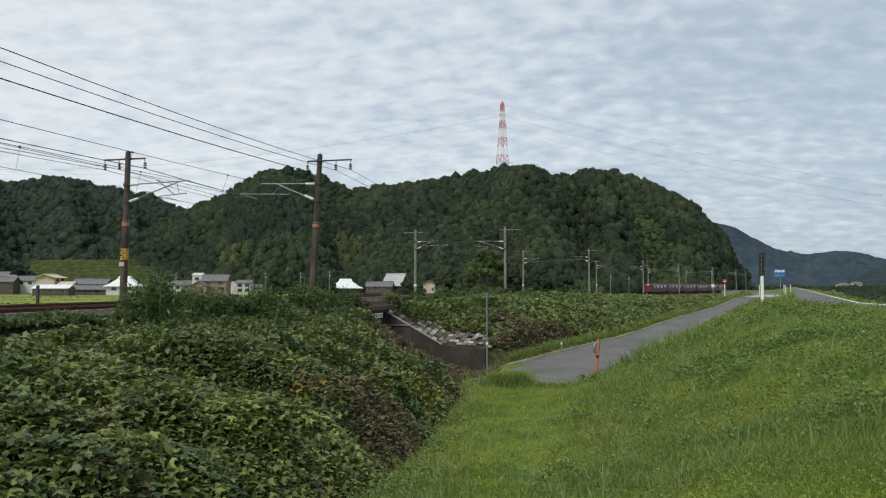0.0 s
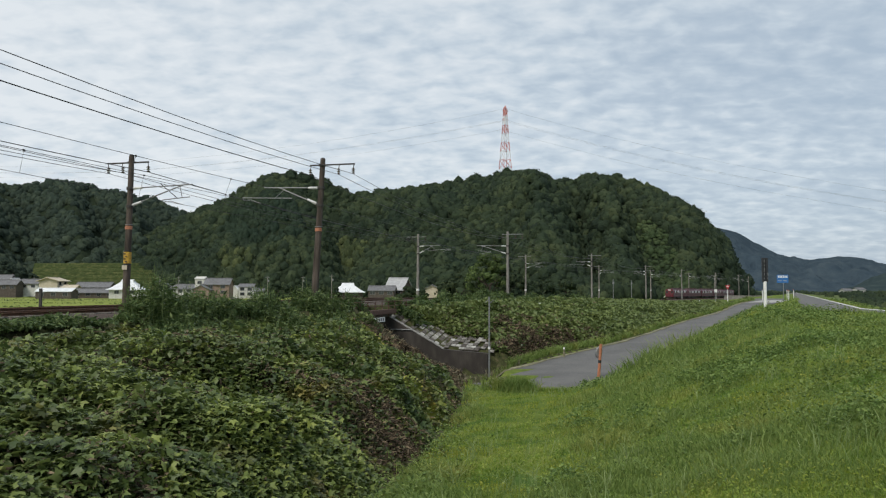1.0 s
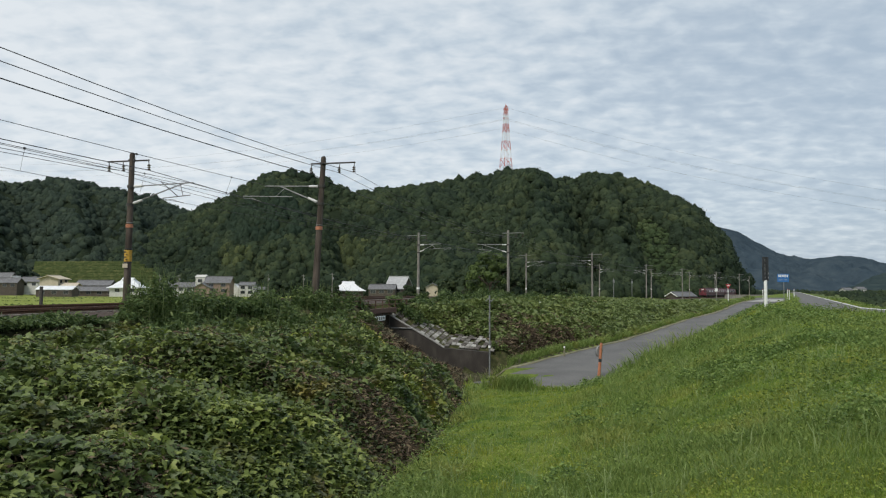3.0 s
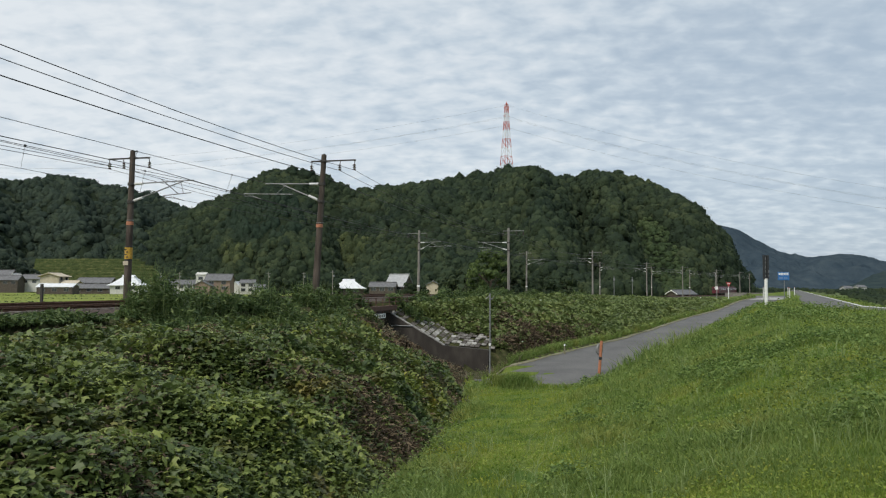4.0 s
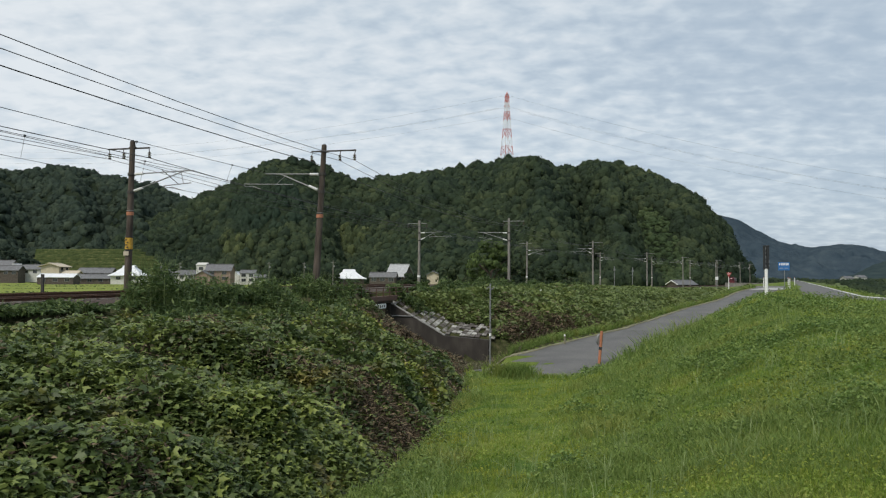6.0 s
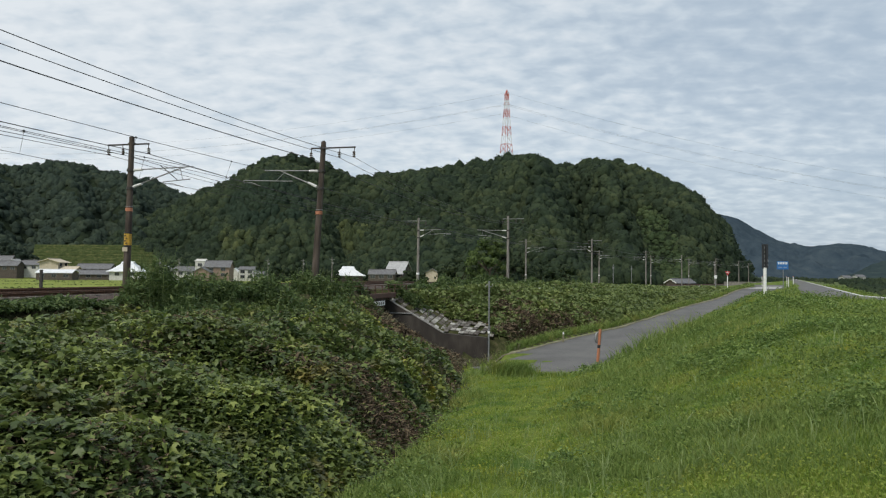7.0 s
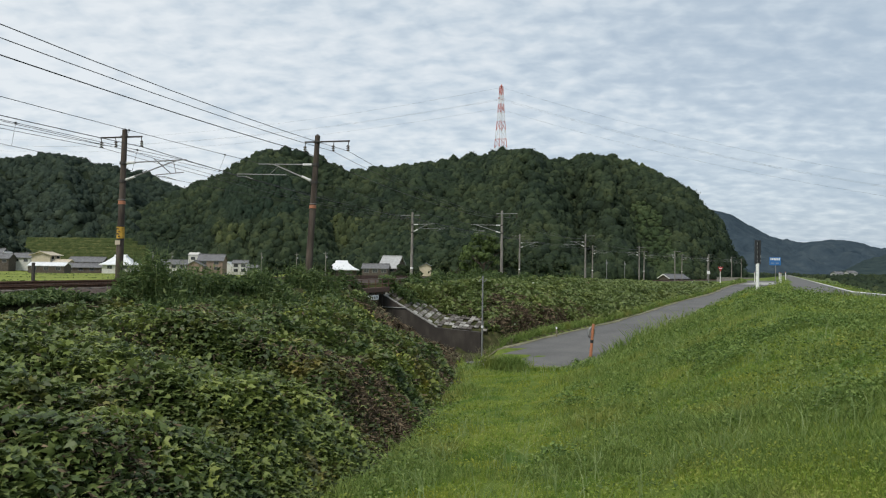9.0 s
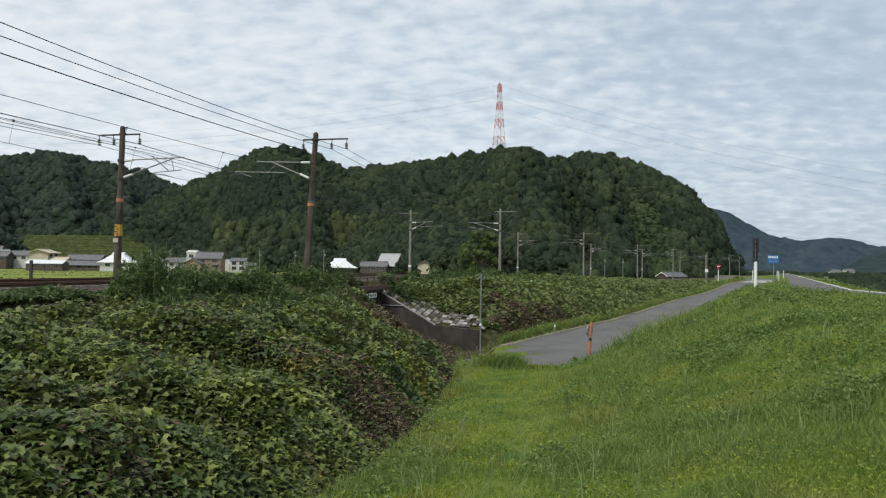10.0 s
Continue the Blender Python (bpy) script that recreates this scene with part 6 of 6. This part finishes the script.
def tall_weeds():
    """Weeds standing along the shoulder of the bank and along the lane."""
    r = np.random.default_rng(31)
    n = 5200
    y = np.exp(r.uniform(math.log(15), math.log(150), n))
    sec = np.sqrt(1 + track_slope(y) ** 2)
    x = track_x(y) + (5.0 + np.abs(r.normal(0, 1.2, n))) * sec
    clump = value_noise(x, y, 2.5, 51) * 0.6 + value_noise(x, y, 0.8, 52) * 0.4
    rel = np.stack([x - UP_C[0], y - UP_C[1]], 1)
    near_up = (np.abs(rel @ UP_U) < 3.2)
    b = x / y
    keep = (clump > 0.40) & ~near_up & (b > -0.62)
    x, y, clump = x[keep], y[keep], clump[keep]
    n = len(x)
    z, _, _ = ground_z(x, y)
    h = (0.25 + 2.1 * np.clip(clump - 0.40, 0, 1) * 1.5) * r.uniform(0.5, 1.2, n) * np.interp(y, [15, 40, 60, 150], [0.75, 0.95, 0.7, 0.9])
    h = h * np.interp(x / y, [-0.62, -0.43, -0.40, -0.33, -0.30, -0.22, -0.19], [0.50, 0.50, 0.8, 0.8, 0.65, 0.65, 0.9])
    P = np.stack([x, y, z], 1)
    k = 16
    f = r.uniform(0.15, 1.0, (n, k))
    L = np.repeat(P, k, 0)
    L[:, 2] += (f * h[:, None]).ravel()
    L[:, :2] += r.normal(0, 0.10, (n * k, 2))
    s = r.uniform(0.05, 0.12, n * k) * np.interp(L[:, 1], [15, 50, 150], [1.1, 1.9, 3.4])
    quad_mesh("shoulder_weeds", leaf_quads(L, s * 1.9, s * 0.55, 0.8), M_SHOULDER, "tall leafy weeds along the railway shoulder", "plants")
    S = np.repeat(P, 3, 0) + np.concatenate([r.normal(0, 0.12, (n * 3, 2)), np.zeros((n * 3, 1))], 1)
    blades(S, np.repeat(h, 3) * r.uniform(0.8, 1.6, n * 3), np.interp(S[:, 1], [15, 50, 150], [0.014, 0.03, 0.07]), 0.35, "weed_stem", M_SHOULDER, "upright weed stems along the shoulder")
    # long grass beside the lane
    k = 15000
    y = np.exp(r.uniform(math.log(46), math.log(125), k))
    xs, _ = lines(y)
    x = xs[4] - 0.3 - np.abs(r.normal(0, 1.0, k)) * np.interp(y, [46, 70], [0.6, 1.3])
    z, _, _ = ground_z(x, y)
    blades(np.stack([x, y, z], 1), r.uniform(0.2, 0.6, k), np.interp(y, [46, 125], [0.03, 0.08]), 0.8, "lane_grass", M_TALLGRASS, "long green grass beside the lane")
    # straw-coloured dry grass by the underpass mouth and the wall foot
    k = 5200
    o = r.uniform(6.4, 15.5, k)
    s_ = np.where(r.uniform(0, 1, k) < 0.55, r.normal(-2.9, 0.45, k), r.uniform(-4.5, 1.9, k))
    s_ = np.where(o < 12, np.minimum(s_, -2.4), s_)
    q = UP_C + o[:, None] * UP_V + s_[:, None] * UP_U
    xs, _ = lines(q[:, 1])
    q = q[(q[:, 0] < xs[4]) & ((o < 12) | (np.abs(s_) > 1.0))]
    k = len(q)
    z, _, _ = ground_z(q[:, 0], q[:, 1])
    blades(np.stack([q[:, 0], q[:, 1], z], 1), r.uniform(0.12, 0.5, k), r.uniform(0.02, 0.05, k), 0.8, "dry_grass", M_VERGE, "dry straw-coloured grass by the underpass")
    # brown thicket beside the lane
    k = 5000
    y = r.uniform(49.5, 62, k)
    xs, _ = lines(y)
    x = xs[3] - np.abs(r.normal(0, 1.3, k)) - 0.4
    z, _, _ = ground_z(x, y)
    P = np.stack([x, y, z + r.uniform(0, 0.4, k)], 1)
    sz = r.uniform(0.08, 0.24, k)
    quad_mesh("brown_thicket", leaf_quads(P, sz * 1.5, sz * 0.4, 1.2), M_BROWNLEAF, "withered brown thicket beside the lane", "plants")


tall_weeds()


# ------------------------------------------------------------------ trees
def tree(x, y, z, h, r, mat, label, seed, low=0.15, fine=24):
    """A tapered trunk with limbs, and a crown of many leaf clumps."""
    rr = np.random.default_rng(seed)
    t = thing("tree", pose(x, y, z), label, "tree", "trees by the line")
    bm = rod((0, 0, -0.5), (0.1, 0, h * 0.45), 0.035 * h, 0.02 * h, 10)
    for i in range(6):
        a, f = i * 1.05 + rr.uniform(-0.3, 0.3), rr.uniform(0.2, 0.45)
        rod((0.05, 0, h * f), (math.cos(a) * r * 0.7, math.sin(a) * r * 0.7, h * (f + rr.uniform(0.2, 0.35))), 0.014 * h, 0.006 * h, 6, bm)
    part("trunk", bm, M_BARK, t)
    out = []
    for _ in range(fine):
        f = rr.uniform(low, 0.97)
        rad = r * (0.35 + 0.85 * math.sin(math.pi * min(1, f * 0.85 + 0.12)) ** 0.8) * math.sqrt(rr.uniform(0.15, 1))
        a = rr.uniform(0, 2 * math.pi)
        c = np.array([math.cos(a) * rad * 0.85, math.sin(a) * rad * 0.85, f * h])
        s = r * rr.uniform(0.22, 0.42) * (30 / fine) ** 0.5
        out.append((TEMPLATES[rr.integers(0, 6)] * s + c).reshape(-1, 3))
    v = np.concatenate(out)
    ob = new("crown", mesh_arrays("crown", v, np.arange(len(v)).reshape(-1, 4), [mat]))
    ob.parent = t
    return t


def build_trees():
    tree(8.5, 150, 1.0, 11.0, 4.6, M_BUSH, "bushy light green tree behind the railway", 1, 0.02, 80)
    tree(3.2, 158, 1.0, 7.0, 4.0, M_CANOPY, "round dark green bush behind the railway", 2, 0.0)
    tree(12.5, 160, 1.0, 9.0, 3.6, M_CANOPY, "dark green tree behind the railway", 3, 0.02)
    r = np.random.default_rng(77)
    # dark trees beside the terraces
    for i, (x, y, h, w) in enumerate(((-196, 346, 13, 6), (-203, 352, 15, 6.5), (-211, 350, 14, 6.5), (-190, 350, 9, 4.5))):
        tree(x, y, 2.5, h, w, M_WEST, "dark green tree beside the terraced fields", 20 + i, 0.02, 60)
    # garden bushes between the houses
    for i, (x, y, h, w) in enumerate(((-66, 300, 5, 3.2), (-60, 292, 4, 3), (-55, 300, 5.5, 3.4), (-48, 285, 5, 3), (-43, 280, 4, 3), (-98, 310, 5, 3), (-22, 262, 5, 3), (-9, 258, 3.6, 2.6),
                                      (-12.5, 246, 3.4, 2.6), (-110, 300, 4.5, 3), (-163, 345, 5, 3.2), (-196, 325, 5.0, 3.4), (1, 240, 5, 3.4), (-37, 254, 3.4, 2.4), (15, 240, 6, 4), (24, 250, 6, 4.2), (34, 262, 6, 4), (44, 280, 6, 4.2))):
        tree(x, y, 1.2, h + 0.8, w, M_CANOPY, "dark green garden bush near the houses", 40 + i, 0.0)
    # shrubs beyond the levee road
    n = 260
    y = np.exp(r.uniform(math.log(75), math.log(420), n))
    x = y * r.uniform(0.50, 0.64, n) + 6
    woods("roadside_shrubs", np.stack([x, y, np.full(n, 1.3)], 1), r.uniform(1.1, 2.6, n) * np.interp(y, [75, 420], [0.8, 1.4]), M_CANOPY, "low green shrubs beyond the levee road")
    # woods at the far side of the river flats
    n = 240
    y = r.uniform(420, 1000, n)
    x = y * r.uniform(0.40, 0.60, n)
    woods("valley_woods", np.stack([x, y, np.full(n, 1.2)], 1), r.uniform(1.6, 3.8, n), M_CANOPY, "scattered low trees in the far valley")


build_trees()


def field_bunds():
    """Weedy banks between the rice fields."""
    r = np.random.default_rng(61)
    pts = []
    for y0, lo, hi in ((120, -100, -20), (150, -120, -20), (178, -140, -25), (205, -150, -20), (238, -170, -25)):
        k = 700
        x = r.uniform(lo, hi, k)
        pts.append(np.stack([x, y0 + x * -0.05 + r.normal(0, 0.2, k), np.full(k, 0.0)], 1))
    P = np.concatenate(pts)
    z, _, _ = ground_z(P[:, 0], P[:, 1])
    P[:, 2] = z + r.uniform(0, 0.25, len(P))
    s = r.uniform(0.15, 0.35, len(P))
    quad_mesh("bund_weeds", leaf_quads(P, s * 1.5, s * 0.6, 0.8), M_SHOULDER, "weedy banks between the rice fields", "plants")


field_bunds()


def build_small_masts():
    """Utility poles in the village."""
    proto = None
    for x, y, h in ((-177, 330, 9), (-112, 300, 8), (-66, 285, 8.5), (-37.0, 250, 8.5), (-103, 296, 10), (-52, 280, 6.5)):
        m = pose(x, y, 1.4)
        if proto is None:
            proto = thing("utility_pole", m, "grey concrete utility pole in the village", "pole", "utility poles of the village")
            part("pole", rod((0, 0, -0.5), (0, 0, 8.5), 0.17, 0.1, 8), M_POLE_FAR, proto)
            part("crossarm", box((1.6, 0.1, 0.1), (0, 0, 7.9)), M_STEEL, proto)
            part("transformer", rod((0.35, 0, 6.3), (0.35, 0, 7.0), 0.25, sides=10), M_STEEL, proto)
        else:
            copy_thing(proto, m)


build_small_masts()


motions()
